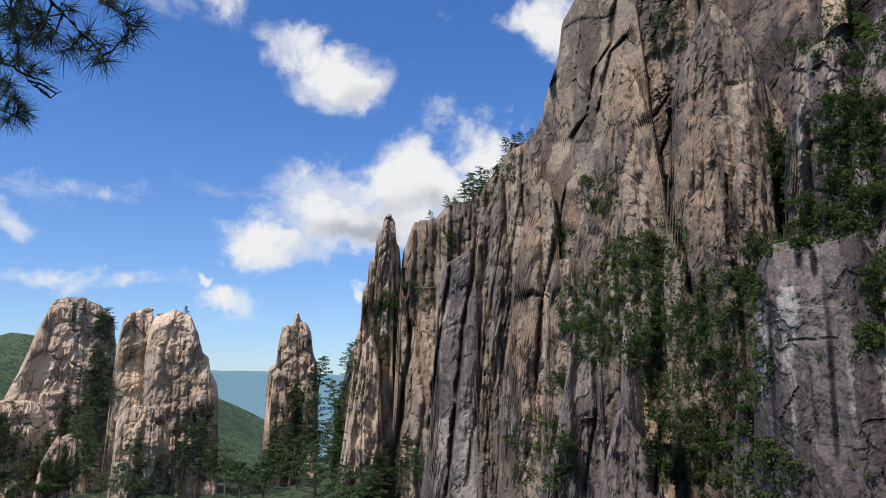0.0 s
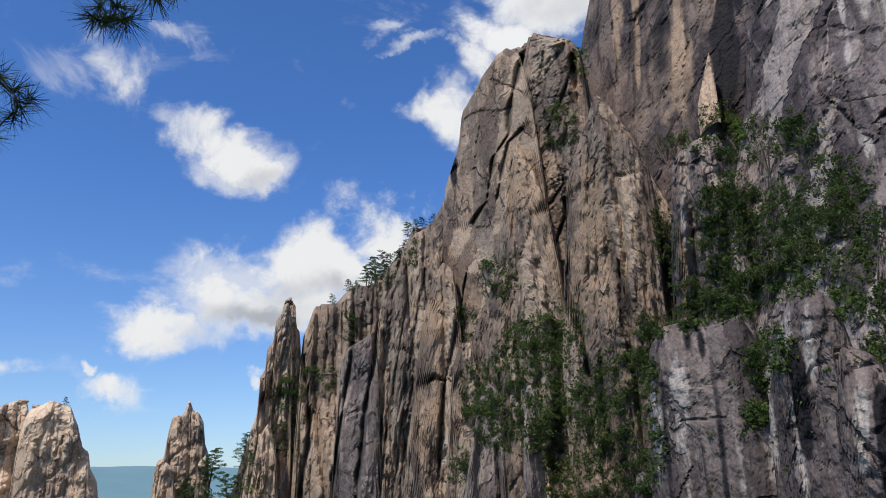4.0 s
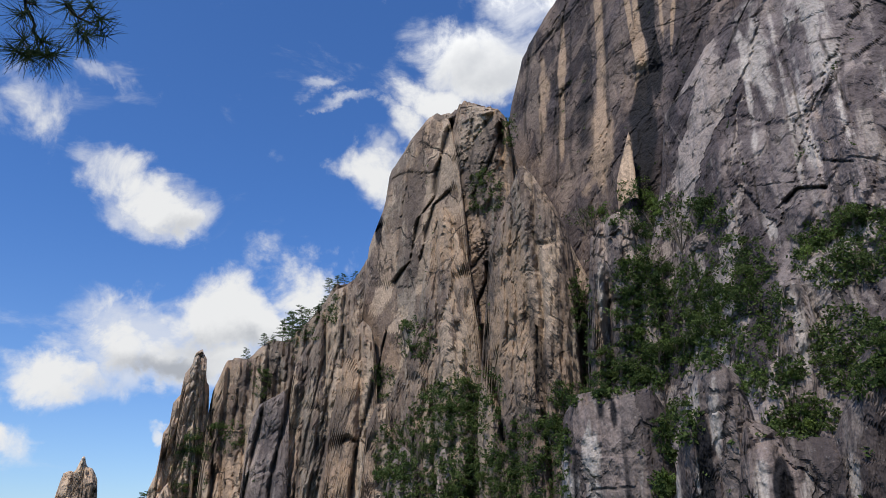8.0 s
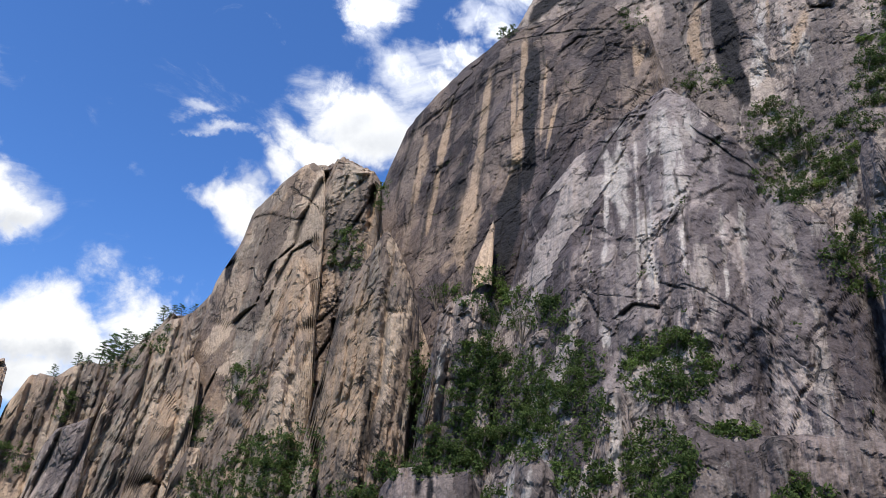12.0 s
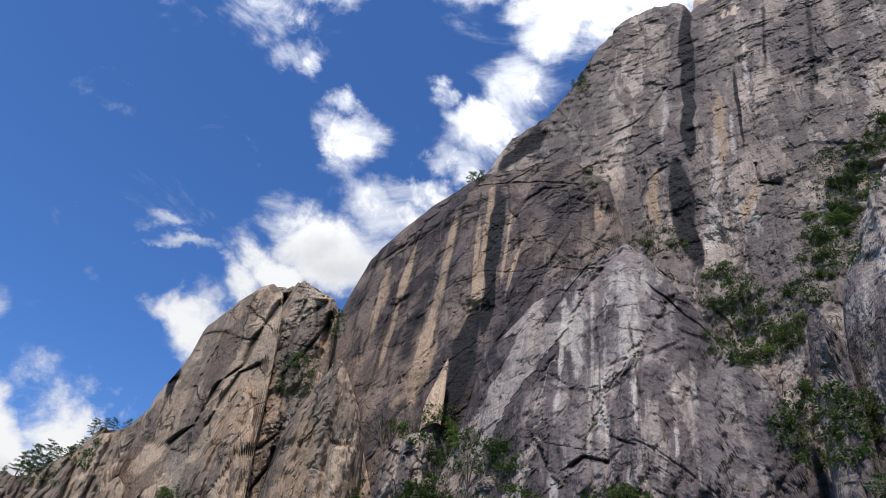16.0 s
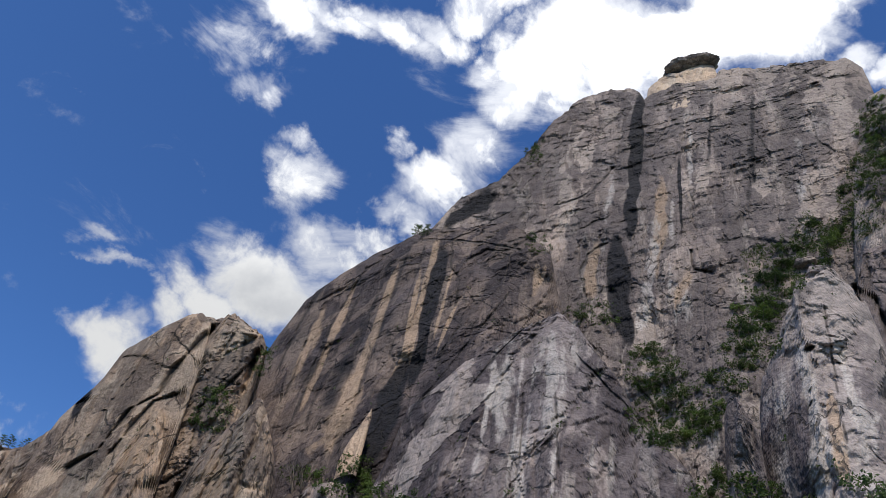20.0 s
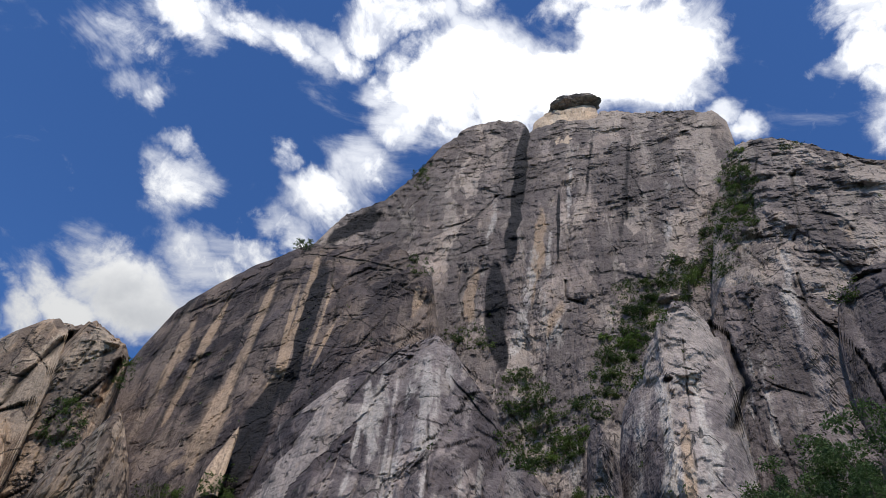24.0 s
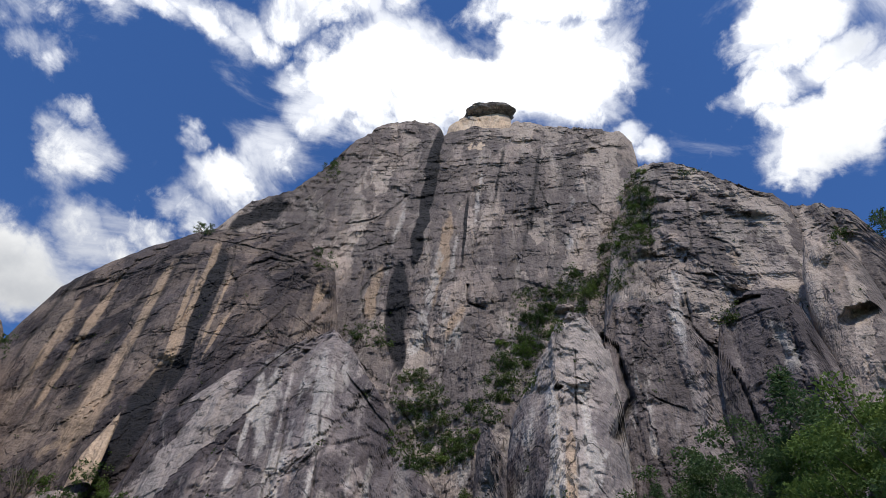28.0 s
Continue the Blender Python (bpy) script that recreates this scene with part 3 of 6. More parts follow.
STAINS_PALE = [
    ("pale", 0.9, [(40.3, 35.5), (39.8, 25)], 0.4),
    ("pale", 1.0, [(41.6, 36), (41.2, 29)], 0.8),
    ("pale", 0.9, [(42.8, 36), (42.4, 22)], 0.4),
    ("pale", 0.85, [(43.9, 37), (43.5, 24)], 0.35),
    ("pale", 1.0, [(45.2, 38), (44.9, 30)], 0.6),
    ("pale", 0.9, [(46.4, 37), (46.1, 25)], 0.4),
    ("pale", 0.75, [(49.4, 33), (49.1, 22)], 0.35),
    ("pale", 0.7, [(50.4, 51), (49.6, 43)], 0.35),
    ("pale", 0.8, [(57, 48), (56, 40)], 0.4),
    ("pale", 0.7, [(59.5, 53), (58.5, 45)], 0.4),
    ("pale", 0.7, [(70.5, 51), (69, 45)], 0.5),
    ("pale", 0.6, [(36.8, 33), (36.3, 24)], 0.3),
    ('pale', 1.0, [(41.8, 34.8), (41.4, 31.8), (41.2, 30.1)], 2.0),
] + [
    ('pale', 1.0, [(45.4, 37.8), (45.3, 34.4), (44.8, 30.3)], 1.2),
    ('pale', 0.9, [(43.1, 30.6), (43.3, 27.0), (43.6, 24.2)], 0.9),
    ('pale', 0.9, [(50.8, 30.7), (50.9, 27.9), (51.0, 25.9)], 0.6),
    ('pale', 0.8, [(56.6, 28.4), (56.7, 26.5)], 1.7),
    ('pale', 1.0, [(71.3, 31.2), (69.5, 32.1), (68.8, 30.1), (68.3, 29.2)], 1.0),
    ('pale', 0.9, [(67.1, 35.8), (67.3, 34.2)], 0.6),
    ('pale', 1.0, [(64.2, 33.8), (63.4, 31.8)], 0.9),
    ('pale', 0.9, [(74.4, 37.1), (74.4, 35.4)], 0.5),
    ('pale', 0.9, [(80.1, 46.4), (80.7, 45.5)], 1.3),
    ('pale', 0.9, [(26.9, 21.1), (26.7, 16.0), (26.5, 12.7)], 0.6),
    ('pale', 0.9, [(40.3, 16.5), (40.0, 13.0), (40.0, 10.0)], 1.0),
] + [
    ('pale', 0.85, [(32.5, 10.2), (32.3, 7.5)], 0.8),
    ('pale', 0.7, [(23.4, 5.4), (23.4, 3.0)], 0.8),
    ('pale', 0.8, [(39.6, 21.9), (39.7, 19.4)], 1.1),
    ('pale', 0.8, [(45.8, 37.1), (46.3, 32.7), (44.9, 29.2)], 1.5),
    ('pale', 0.8, [(43.3, 30.6), (43.1, 25.7)], 1.3),
    ('pale', 1.0, [(55.0, 46.4), (54.4, 41.5), (53.4, 37.5)], 0.8),
    ('pale', 0.9, [(57.4, 39.9), (56.7, 38.8)], 0.6),
    ('pale', 0.8, [(7.2, -0.1), (7.4, 2.0), (7.7, 3.2)], 0.4),
    ('pale', 0.9, [(5.1, -1.8), (4.9, -3.4)], 0.6),
    ('pale', 0.8, [(76.8, 33.2), (76.9, 31.6)], 0.7),
    ('pale', 0.8, [(87.6, 38.7), (87.3, 35.5), (87.5, 33.9)], 1.3),
] + [
    ('pale', 0.7, [(74.3, 35.0), (72.8, 31.9)], 1.1), ('pale', 1.0, [(64.4, 33.5), (63.6, 25)], 0.9), ('pale', 1.0, [(66.9, 36), (66.4, 25)], 0.9), ('pale', 1.0, [(69.8, 35), (69.2, 25)], 1.5), ('pale', 0.9, [(75.5, 37), (75, 30)], 0.7), ('pale', 0.9, [(79.5, 44), (79, 38)], 0.7), ('pale', 0.8, [(58.8, 33), (58.4, 27)], 0.8),
    ('pale', 0.8, [(28.6, 8.5), (28.3, -2)], 0.6), ('pale', 0.8, [(24.9, 8), (24.7, -4)], 0.8), ('pale', 1.0, [(30.7, 5), (30.5, -1)], 0.6), ('pale', 0.8, [(22.9, 7), (22.7, -2)], 0.5),
] + [
    ('pale', 1.0, [(34.2, 11), (33.8, 6)], 0.5), ('pale', 1.0, [(36.6, 6), (35.6, -1)], 0.7), ('pale', 0.9, [(39.0, 4.5), (38.6, -2)], 0.6), ('pale', 0.9, [(42.0, 5.5), (41.8, 0)], 0.6), ('pale', 0.9, [(32.6, 6), (32.0, -2)], 0.6),
]
STAINS_OCHRE = [
    ("ochre", 1.0, [(32.5, 42.8), (32.2, 36), (31.8, 31)], 0.42),
    ("ochre", 0.95, [(29.2, 40), (28.4, 32), (27.8, 26)], 0.5),
    ("ochre", 0.8, [(25.7, 38), (24.6, 28)], 0.35),
    ("ochre", 0.8, [(23.6, 35.5), (23.1, 30)], 0.4),
    ("ochre", 0.9, [(28.0, 31), (27.7, 26)], 0.8),
    ("ochre", 0.7, [(34.6, 41), (34.2, 35)], 0.25),
    ('ochre', 1.0, [(32.3, 40.4), (32.4, 36.3), (32.0, 32.3)], 0.5),
    ('ochre', 1.0, [(28.1, 31.4), (28.1, 28.8), (27.8, 26.7)], 1.1),
    ('ochre', 0.9, [(23.7, 34.2), (23.7, 32.4)], 0.7),
    ('ochre', 1.0, [(30.0, 27.4), (29.8, 25.8)], 0.4),
    ('ochre', 1.0, [(55.9, 48.8), (55.5, 45.9), (54.7, 43.1)], 0.8),
    ('ochre', 1.0, [(48.9, 44.0), (48.3, 41.9), (48.8, 40.6)], 0.6),
] + [
    ('ochre', 0.9, [(57.9, 41.9), (56.9, 40.0)], 0.8),
    ('ochre', 0.9, [(43.8, 42.0), (43.3, 40.3)], 0.5),
    ('ochre', 0.9, [(19.1, 19.1), (18.9, 15.6), (19.2, 12.2)], 1.3),
    ('ochre', 1.0, [(21.8, 16.3), (21.2, 13.0), (20.3, 9.7)], 0.5),
    ('ochre', 0.8, [(14.4, 25.3), (14.5, 22.7), (14.0, 20.5)], 1.1),
    ('ochre', 0.9, [(6.7, 5.8), (6.5, 3.3)], 1.1),
    ('ochre', 0.9, [(7.1, 13.5), (6.8, 10.1)], 1.1),
    ('ochre', 0.8, [(12.4, 9.8), (11.9, 8.2)], 0.8),
    ('ochre', 0.7, [(85.6, 44.1), (85.2, 42.5)], 0.8),
    ('ochre', 0.7, [(85.9, 41.5), (85.6, 40.0)], 0.6),
    ('ochre', 0.7, [(74.5, 36.2), (74.8, 35.0)], 0.5),
    ('ochre', 0.8, [(94.2, 40.3), (93.2, 39.3)], 0.6),
] + [
    ('ochre', 0.9, [(68, 33), (67.8, 27)], 0.5), ('ochre', 1.0, [(17.9, 17), (18.2, 9)], 0.6), ('ochre', 1.0, [(20.2, 23), (19.7, 12)], 1.3), ('ochre', 0.9, [(26.3, 17), (26.0, 10)], 0.5),
    ('ochre', 0.7, [(-21.8, -3.5), (-22.3, -5.4)], 1.3),
    ('ochre', 0.7, [(-28.4, 0.7), (-27.9, -0.8)], 1.3),
]
STAINS_BANDS = [
    ('dark', 1, [(33.3, 41.9), (33.2, 37.7), (33.3, 34.3), (33.1, 32.1)], 0.75),
    ('dark', 1, [(32.0, 30.4), (31.4, 28.2), (30.6, 26.6)], 1),
    ('dark', 1, [(53.7, 54.8), (53.1, 50.7), (52.5, 45.6)], 0.75),
    ('dark', 1, [(51.1, 44.5), (51.2, 40.5), (52.2, 37.4)], 0.95),
    ('dark', 0.9, [(62.5, 55.0), (61.4, 51.5), (61.1, 49.4)], 0.42),
    ('dark', 0.9, [(67.0, 54.5), (65.8, 51.1), (65.2, 47.2)], 0.5),
    ('dark', 0.92, [(57.9, 49.9), (57.7, 45.8)], 0.2),
    ('ochre', 1, [(31.5, 39.9), (31.8, 33.8), (31.2, 31.5)], 0.35),
    ('ochre', 1, [(35.7, 38.4), (34.7, 34.7)], 0.25),
    ('ochre', 1, [(28.5, 31.0), (28.1, 27.2)], 0.8),
    ('ochre', 1, [(27.3, 26.5), (26.2, 25.4)], 0.6),
    ('ochre', 0.9, [(55.2, 47.0), (55.0, 41.7)], 0.35),
]
STAINS_SPLASHES = [
    ('ochre', 1, [(48.3, 43.1), (48.3, 40.6)], 0.5),
    ('ochre', 1, [(43.0, 42.1), (43.1, 40.6)], 0.6),
    ('pale', 1, [(50.6, 50.1), (50.1, 46.9)], 0.5),
    ('pale', 1, [(57.7, 41.1), (57.9, 38.5)], 0.6),
    ('pale', 1, [(69.4, 36.2), (69.6, 30.7)], 0.9),
    ('pale', 1, [(64.9, 34.2), (64.4, 32.0)], 0.5),
    ('pale', 1, [(44.6, 36.9), (44.2, 34.7)], 0.8),
    ('pale', 1, [(47.0, 38.2), (47.7, 35.3)], 0.5),
    ('pale', 1, [(41.4, 33.7), (41.5, 30.4)], 0.8),
]
ROCKS = []


def rock_face(name, tops, plan, lean, low, mat, parent=None, seed=1, joints=(9, 40, 2.0), joints2=(3, 11, 0.7), rough=0.5, crest=4.0,
              thick=25.0, sides=(0.0, 0.0), step=0.14, jag=0.25, stains=None, swell=1.5, bulge=1.0, arch=0.5, ribs=1.0, chips=1.0, dip=0.06, tall=2.4, plated=1.0, folia=None):
    """A rock mass seen from the lookout. tops: bearing and rise of its skyline in degrees; plan: bearing and distance of its foot in metres;
    lean: metres back for each metre up; low: height of its foot; sides: how far its ends turn back, in metres."""
    ab, at = np.array(tops, float).T
    pb, pd = np.array(plan, float).T
    n = max(12, int((ab[-1] - ab[0]) / step))
    a = np.linspace(ab[0], ab[-1], n)
    d0 = np.interp(a, pb, pd)
    u1 = np.radians(a) * d0.mean()
    rise = np.interp(a, ab, at) + jag * (fbm(u1 / 6.0, u1 * 0 + seed, seed + 3, 4) + 0.7 * (lattice(np.floor(u1 / 2.2 + fbm(u1 / 7, u1 * 0, seed, 2)), u1 * 0, seed + 8) - 0.5))
    tan = np.tan(np.radians(rise))
    top = np.maximum((EYE.z + (d0 + crest) * tan) / (1 - lean * tan), low + 1.0)
    span = np.degrees(np.arctan2(top.max(), d0.mean()) - np.arctan2(low, d0.mean()))
    m = max(10, int(span / step))
    v = np.linspace(0, 1, m)[:, None]
    z = low + (top - low)[None] * v
    u = np.radians(a)[None] * d0.mean() + 0 * z
    wx = u + 3.0 * fbm(u / 24, z / 48, seed + 11, 3) + 0.9 * fbm(u / 5, z / 10, seed + 13, 3)
    wz = z + 4.0 * fbm(u / 9, z / 22, seed + 12, 3)
    push = swell * fbm(u / 28, z / 40, seed + 14, 3)
    rib = 1 - np.abs(fbm((wx + 0.25 * wz) / 22, wz / 70, seed + 15, 3)) * 3.2
    rib2 = 1 - np.abs(fbm((wx - 0.35 * wz) / 11, wz / 26, seed + 16, 3)) * 3.2
    push += ribs * (1.6 * rib + 0.7 * rib2)
    tone = np.zeros_like(z)
    third = (joints2[0] / 2.3, joints2[1] / 3.0, joints2[2] * 0.45)
    for (w, h, amp), share in ((joints, 0.5), (joints2, 0.3), (third, 0.2)):
        val, gx, gy, dx, dy = strips(wx, wz, w, h, seed + int(w * 7))
        t1, t2 = val * 57 % 1, val * 91 % 1
        ease = np.clip(gx / (0.07 * w + 0.15), 0, 1) * np.clip(gy / 0.6, 0, 1)
        push += amp * ((val - 0.5) * 1.3 + (t1 - 0.5) * 2.2 * dx + (t2 - 0.5) * 1.1 * dy) * ease
        push -= amp * (1.1 * np.clip(1 - gx / (0.06 * w + 0.3), 0, 1) * (t1 > 0.3) + 0.6 * np.clip(1 - gy / 0.5, 0, 1) * (t2 > 0.5))
        push -= amp * arch * (2 * dx) ** 4
        tone += share * (val * 13 % 1)
    plate = np.zeros_like(z)
    sx = 0.6 * u + 0.4 * wx + 0.8 * fbm(u / 1.4, z / 1.8, seed + 51, 3)
    sz = 0.75 * z + 0.25 * wz + 1.2 * fbm(u / 1.6, z / 2.0, seed + 52, 3)
    for w, h, amp, share in ((8.0, 19.0, 1.3, 0.5), (2.9, 6.5, 0.6, 0.5)):
        val, gap, dx, dy = plates(sx - dip * sz, sz, w, h * tall, seed + int(10 * w))
        t1, t2 = val * 57 % 1, val * 91 % 1
        amp *= chips * plated
        ease = np.clip(gap / (0.12 * w + 0.1), 0, 1)
        push += amp * ((val - 0.5) * 1.2 + (t1 - 0.5) * 1.6 * dx + (t2 - 0.62) * 1.8 * dy) * ease * ease * (3 - 2 * ease)
        push -= amp * 0.45 * np.clip(1 - gap / 0.4, 0, 1) * (val > 0.35)
        plate += share * (val * 29 % 1)
    plate = np.clip((plate - 0.5) * 1.5 + 0.5, 0, 1)
    push += bulge * (np.abs(value_noise(wx / 9, wz / 14, seed + 23)) + 0.5 * np.abs(value_noise(wx / 4, wz / 6, seed + 24)) - 0.6)
    for k, size in enumerate((20, 9)):
        line = np.abs(fbm((u + 0.6 * z) / size, (z - 0.25 * u) / (size * 1.6), seed + 25 + k, 4))
        push -= (0.45, 0.3)[k] * np.clip(1 - line / (0.018, 0.036)[k], 0, 1) * (value_noise(u / 15, z / 15, seed + 27 + k) > 0) * chips
    for amp, w, h, count, k in ((3.0, 12, 38, 6, 31), (1.3, 4.6, 13, 6, 33), (0.6, 2.0, 4.2, 5, 35)):
        push += chips * amp * terrace(fbm(wx / w, wz / h, seed + k, 4), count)
    if folia:
        # scales that dip along one direction, or rise to a crest at a bearing
        dipping, amp, crown = folia
        side = u - np.radians(crown) * d0.mean() if crown is not None else u
        side = -np.abs(side) if crown is not None else side
        side = side + 1.5 * fbm(u / 9, z / 9, seed + 62, 3)
        across = side * math.sin(radians(dipping)) - z * math.cos(radians(dipping))
        along = side * math.cos(radians(dipping)) + z * math.sin(radians(dipping))
        push += amp * terrace(fbm(across / 6, along / 20, seed + 63, 4), 7) + 0.55 * amp * terrace(fbm(across / 2.4, along / 6, seed + 64, 4), 6)
    wob0 = value_noise(u / 2.2, z / 3.0, seed + 72)
    push += rough * (1.0 * fbm(u / 5, z / 8, seed + 21, 4) + 0.6 * fbm(u / 1.3, z / 1.7, seed + 22, 4))
    s = (a - a[0]) / (a[-1] - a[0])
    wide = np.radians(a[-1] - a[0]) * d0.mean()
    for depth, t in ((sides[0], s), (sides[1], 1 - s)):
        if depth:
            push *= np.clip(t * wide / depth, 0.25, 1)[None]
    r = d0[None] + lean * z - push
    base = d0[None] + lean * z
    up = np.degrees(np.arctan2(z - EYE.z, base))
    for hb, he, hw, hh, deep in HOLLOWS:
        if a[0] < hb < a[-1]:
            gap = np.sqrt(((a[None] - hb) / hw) ** 2 + ((up - he) / hh) ** 2) + 0.5 * fbm(u / 1.5, z / 1.5, seed + 41, 2)
            r += deep * np.clip(1.4 - 1.4 * gap, 0, 1) ** 0.5
    cleft_shade = np.zeros_like(z)
    for cw, deep, course in CRACKS:
        cb, ce = np.array(course).T
        if cb.max() < a[0] or cb.min() > a[-1]:
            continue
        i0, i1 = np.searchsorted(a, (cb.min() - 1.5, cb.max() + 1.5))
        if i1 - i0 < 2:
            continue
        squeeze = math.cos(radians(float(ce.mean())))
        wander = 0.26 * fbm(u[:, i0:i1] / 3.0, z[:, i0:i1] / 3.0, seed + 71, 4)
        gx, gy = (a[None, i0:i1] + 0.5 * wander) * squeeze, up[:, i0:i1] + wander
        gap = np.full(gx.shape, 99.0)
        for p in range(len(course) - 1):
            ax, ay, bx, by = cb[p] * squeeze, ce[p], cb[p + 1] * squeeze, ce[p + 1]
            f = np.clip(((gx - ax) * (bx - ax) + (gy - ay) * (by - ay)) / ((bx - ax) ** 2 + (by - ay) ** 2), 0, 1)
            gap = np.minimum(gap, np.hypot(gx - ax - f * (bx - ax), gy - ay - f * (by - ay)))
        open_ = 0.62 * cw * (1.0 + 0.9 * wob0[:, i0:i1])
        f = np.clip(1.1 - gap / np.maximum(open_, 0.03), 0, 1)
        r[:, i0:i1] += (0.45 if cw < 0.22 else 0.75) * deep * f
        cleft_shade[:, i0:i1] = np.maximum(cleft_shade[:, i0:i1], np.clip(f * 1.5 - 0.2, 0, 1))
    # relief grows towards the lookout
    z = EYE.z + (z - EYE.z) * r / base
    top = z[-1]
    q = np.clip(1 - (top[None] - z) / max(crest * 1.5, 0.1), 0, 1)
    r += crest * (1 - np.sqrt(1 - q * q * 0.999))
    for depth, t in ((sides[0], s), (sides[1], 1 - s)):
        if depth:
            q = np.clip(1 - t * wide / depth, 0, 1)[None]
            r += depth * (1 - np.sqrt(1 - q * q * 0.999))
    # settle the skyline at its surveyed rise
    lift = (EYE.z + r[-1] * tan - top) / (1 - lean * tan)
    lift = np.convolve(np.pad(lift, 8, mode="edge"), np.ones(17) / 17, mode="valid")
    z = z + lift[None] * v
    r = r + lean * lift[None] * v
    top = z[-1]
    extra = []
    for k in (0.06, 0.2, 0.45, 0.75, 1.0):
        extra.append((r[-1] + k * thick, top - (top - low) * k ** 2.0 * 0.9))
    R = np.vstack([r] + [e[0][None] for e in extra])
    Z = np.vstack([z] + [e[1][None] for e in extra])
    A = np.radians(a)[None] + 0 * Z
    verts = np.stack([R * np.sin(A), R * np.cos(A), Z], -1).reshape(-1, 3)
    el = np.degrees(np.arctan2(Z - EYE.z, R))
    tone = np.clip((0.65 * tone + 0.35 * plate - 0.5) * 1.4 + 0.5, 0, 1)
    values = {"tone": np.vstack([tone] + [tone[-1:]] * 5), "plate": np.vstack([plate] + [plate[-1:]] * 5), "cleft_shade": np.vstack([cleft_shade] + [cleft_shade[-1:] * 0] * 5)}
    U = u[:1] + 0 * Z
    wob1, wob2 = fbm(U / 6, Z / 14, seed + 31, 2), fbm(U / 3, Z / 10, seed + 32, 2)
    for key in ("dark", "pale", "ochre"):
        values[key] = np.zeros_like(Z)
    for key, weight, line, width in (STAINS_AND_SHADE + STAINS_PALE + STAINS_OCHRE + STAINS_BANDS + STAINS_SPLASHES if stains is None else stains):
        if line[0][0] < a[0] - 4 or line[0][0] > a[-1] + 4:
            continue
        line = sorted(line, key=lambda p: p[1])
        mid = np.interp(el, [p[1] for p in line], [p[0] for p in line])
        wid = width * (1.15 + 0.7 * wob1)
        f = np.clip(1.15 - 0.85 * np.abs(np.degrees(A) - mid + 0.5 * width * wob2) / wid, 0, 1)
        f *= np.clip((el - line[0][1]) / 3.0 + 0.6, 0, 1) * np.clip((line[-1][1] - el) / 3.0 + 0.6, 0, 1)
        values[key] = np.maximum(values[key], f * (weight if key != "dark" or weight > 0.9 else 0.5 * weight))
    turned = (np.abs(np.diff(R, axis=1))[:-1] > 2.2 * wide / n).ravel()
    ob = mesh_object(name, verts, grid_quads(len(Z), n), mat, parent, values, smooth=turned)
    flow = np.stack([U + 1.5 * wob2, np.full_like(U, 31.7 * seed), Z], -1).astype(np.float32)
    ob.data.attributes.new("flow", "FLOAT_VECTOR", "POINT").data.foreach_set("vector", flow.ravel())
    ROCKS.append((a, r, z))
    return ob


# ---- ground ----
def ground_height(a, r):
    """Height of the ground at bearing a in degrees and distance r."""
    right = np.clip((a - 52) / 22, 0, 1) * np.clip((150 - a) / 25, 0, 1)
    front = -30 * np.clip((r - 4) / 45, 0, 1)
    z = front * (1 - right) + right * np.minimum(np.maximum(r - 4, 0) * 0.46, 40)
    far = np.clip((r - 260) / 500, 0, 1)
    z = z - 150 * far * far * (3 - 2 * far) * (1 - 0.0 * right)
    z += 188 * np.exp(-((a + 31) / 8) ** 2 - ((r - 800) / 220) ** 2)
    z += 176 * np.exp(-((a + 18) / 12) ** 2 - ((r - 900) / 200) ** 2)
    z += 14 * np.exp(-((r - 185) / 55) ** 2) * np.clip((a + 60) / 20, 0, 1) * np.clip((14 - a) / 10, 0, 1)
    z += 9 * fbm(a / 6, r / 60, 5, 4) * np.clip((r - 30) / 150, 0, 1)
    return z


ga, gr = np.linspace(-180, 180, 361), np.concatenate([[0.0], np.geomspace(1.5, 2200, 130)])
GA, GR = np.meshgrid(ga, gr)
GZ = ground_height(GA, GR)
ground = mesh_object("ground", np.stack([GR * np.sin(np.radians(GA)), GR * np.cos(np.radians(GA)), GZ], -1).reshape(-1, 3), grid_quads(*GA.shape), GROUND, smooth=True)
tagged(ground, "wooded valley floor and green slopes below the cliffs", "ground", kind="structure")

fa, fr = np.linspace(-180, 180, 361), np.linspace(2100, 4400, 24)
FA, FR = np.meshgrid(fa, fr)
ridge = 1.5 + 0.5 * fbm(FA / 9, FR / 700, 41, 4) + 0.4 * fbm(FA / 30, FR * 0, 43, 2)
FZ = -165 + (165 + FR * np.tan(np.radians(ridge))) * np.clip((FR - 2300) / 1500, 0, 1) ** 1.3
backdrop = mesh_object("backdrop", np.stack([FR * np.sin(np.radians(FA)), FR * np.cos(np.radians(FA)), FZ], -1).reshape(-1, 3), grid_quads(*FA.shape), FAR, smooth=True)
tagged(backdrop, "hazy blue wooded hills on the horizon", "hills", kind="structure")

# ---- rock masses ----
def thing(name, label, category, group="", kind=""):
    return tagged(new(name), label, category, group, kind)


def face(name, label, tops, plan, lean, low, mat, seed, joints, joints2, **more):
    ob = rock_face(name, tops, plan, lean, low, mat, cliff, seed, joints, joints2, **more)
    return tagged(ob, label)


WALL = [(19, 125), (30, 100), (45, 88), (60, 85), (79, 90)]
BACK = [(19, 137), (30, 114), (45, 103), (60, 96), (79, 98)]
DOME = [(19, 112), (30, 88), (40, 80), (48, 78)]
SHOULDER = [(5, 142), (12, 126), (20, 112), (28, 98)]
RIDGE = [(-9, 178), (0, 158), (12, 132)]


def nearer(plan, d):
    return [(a, r - d) for a, r in plan]


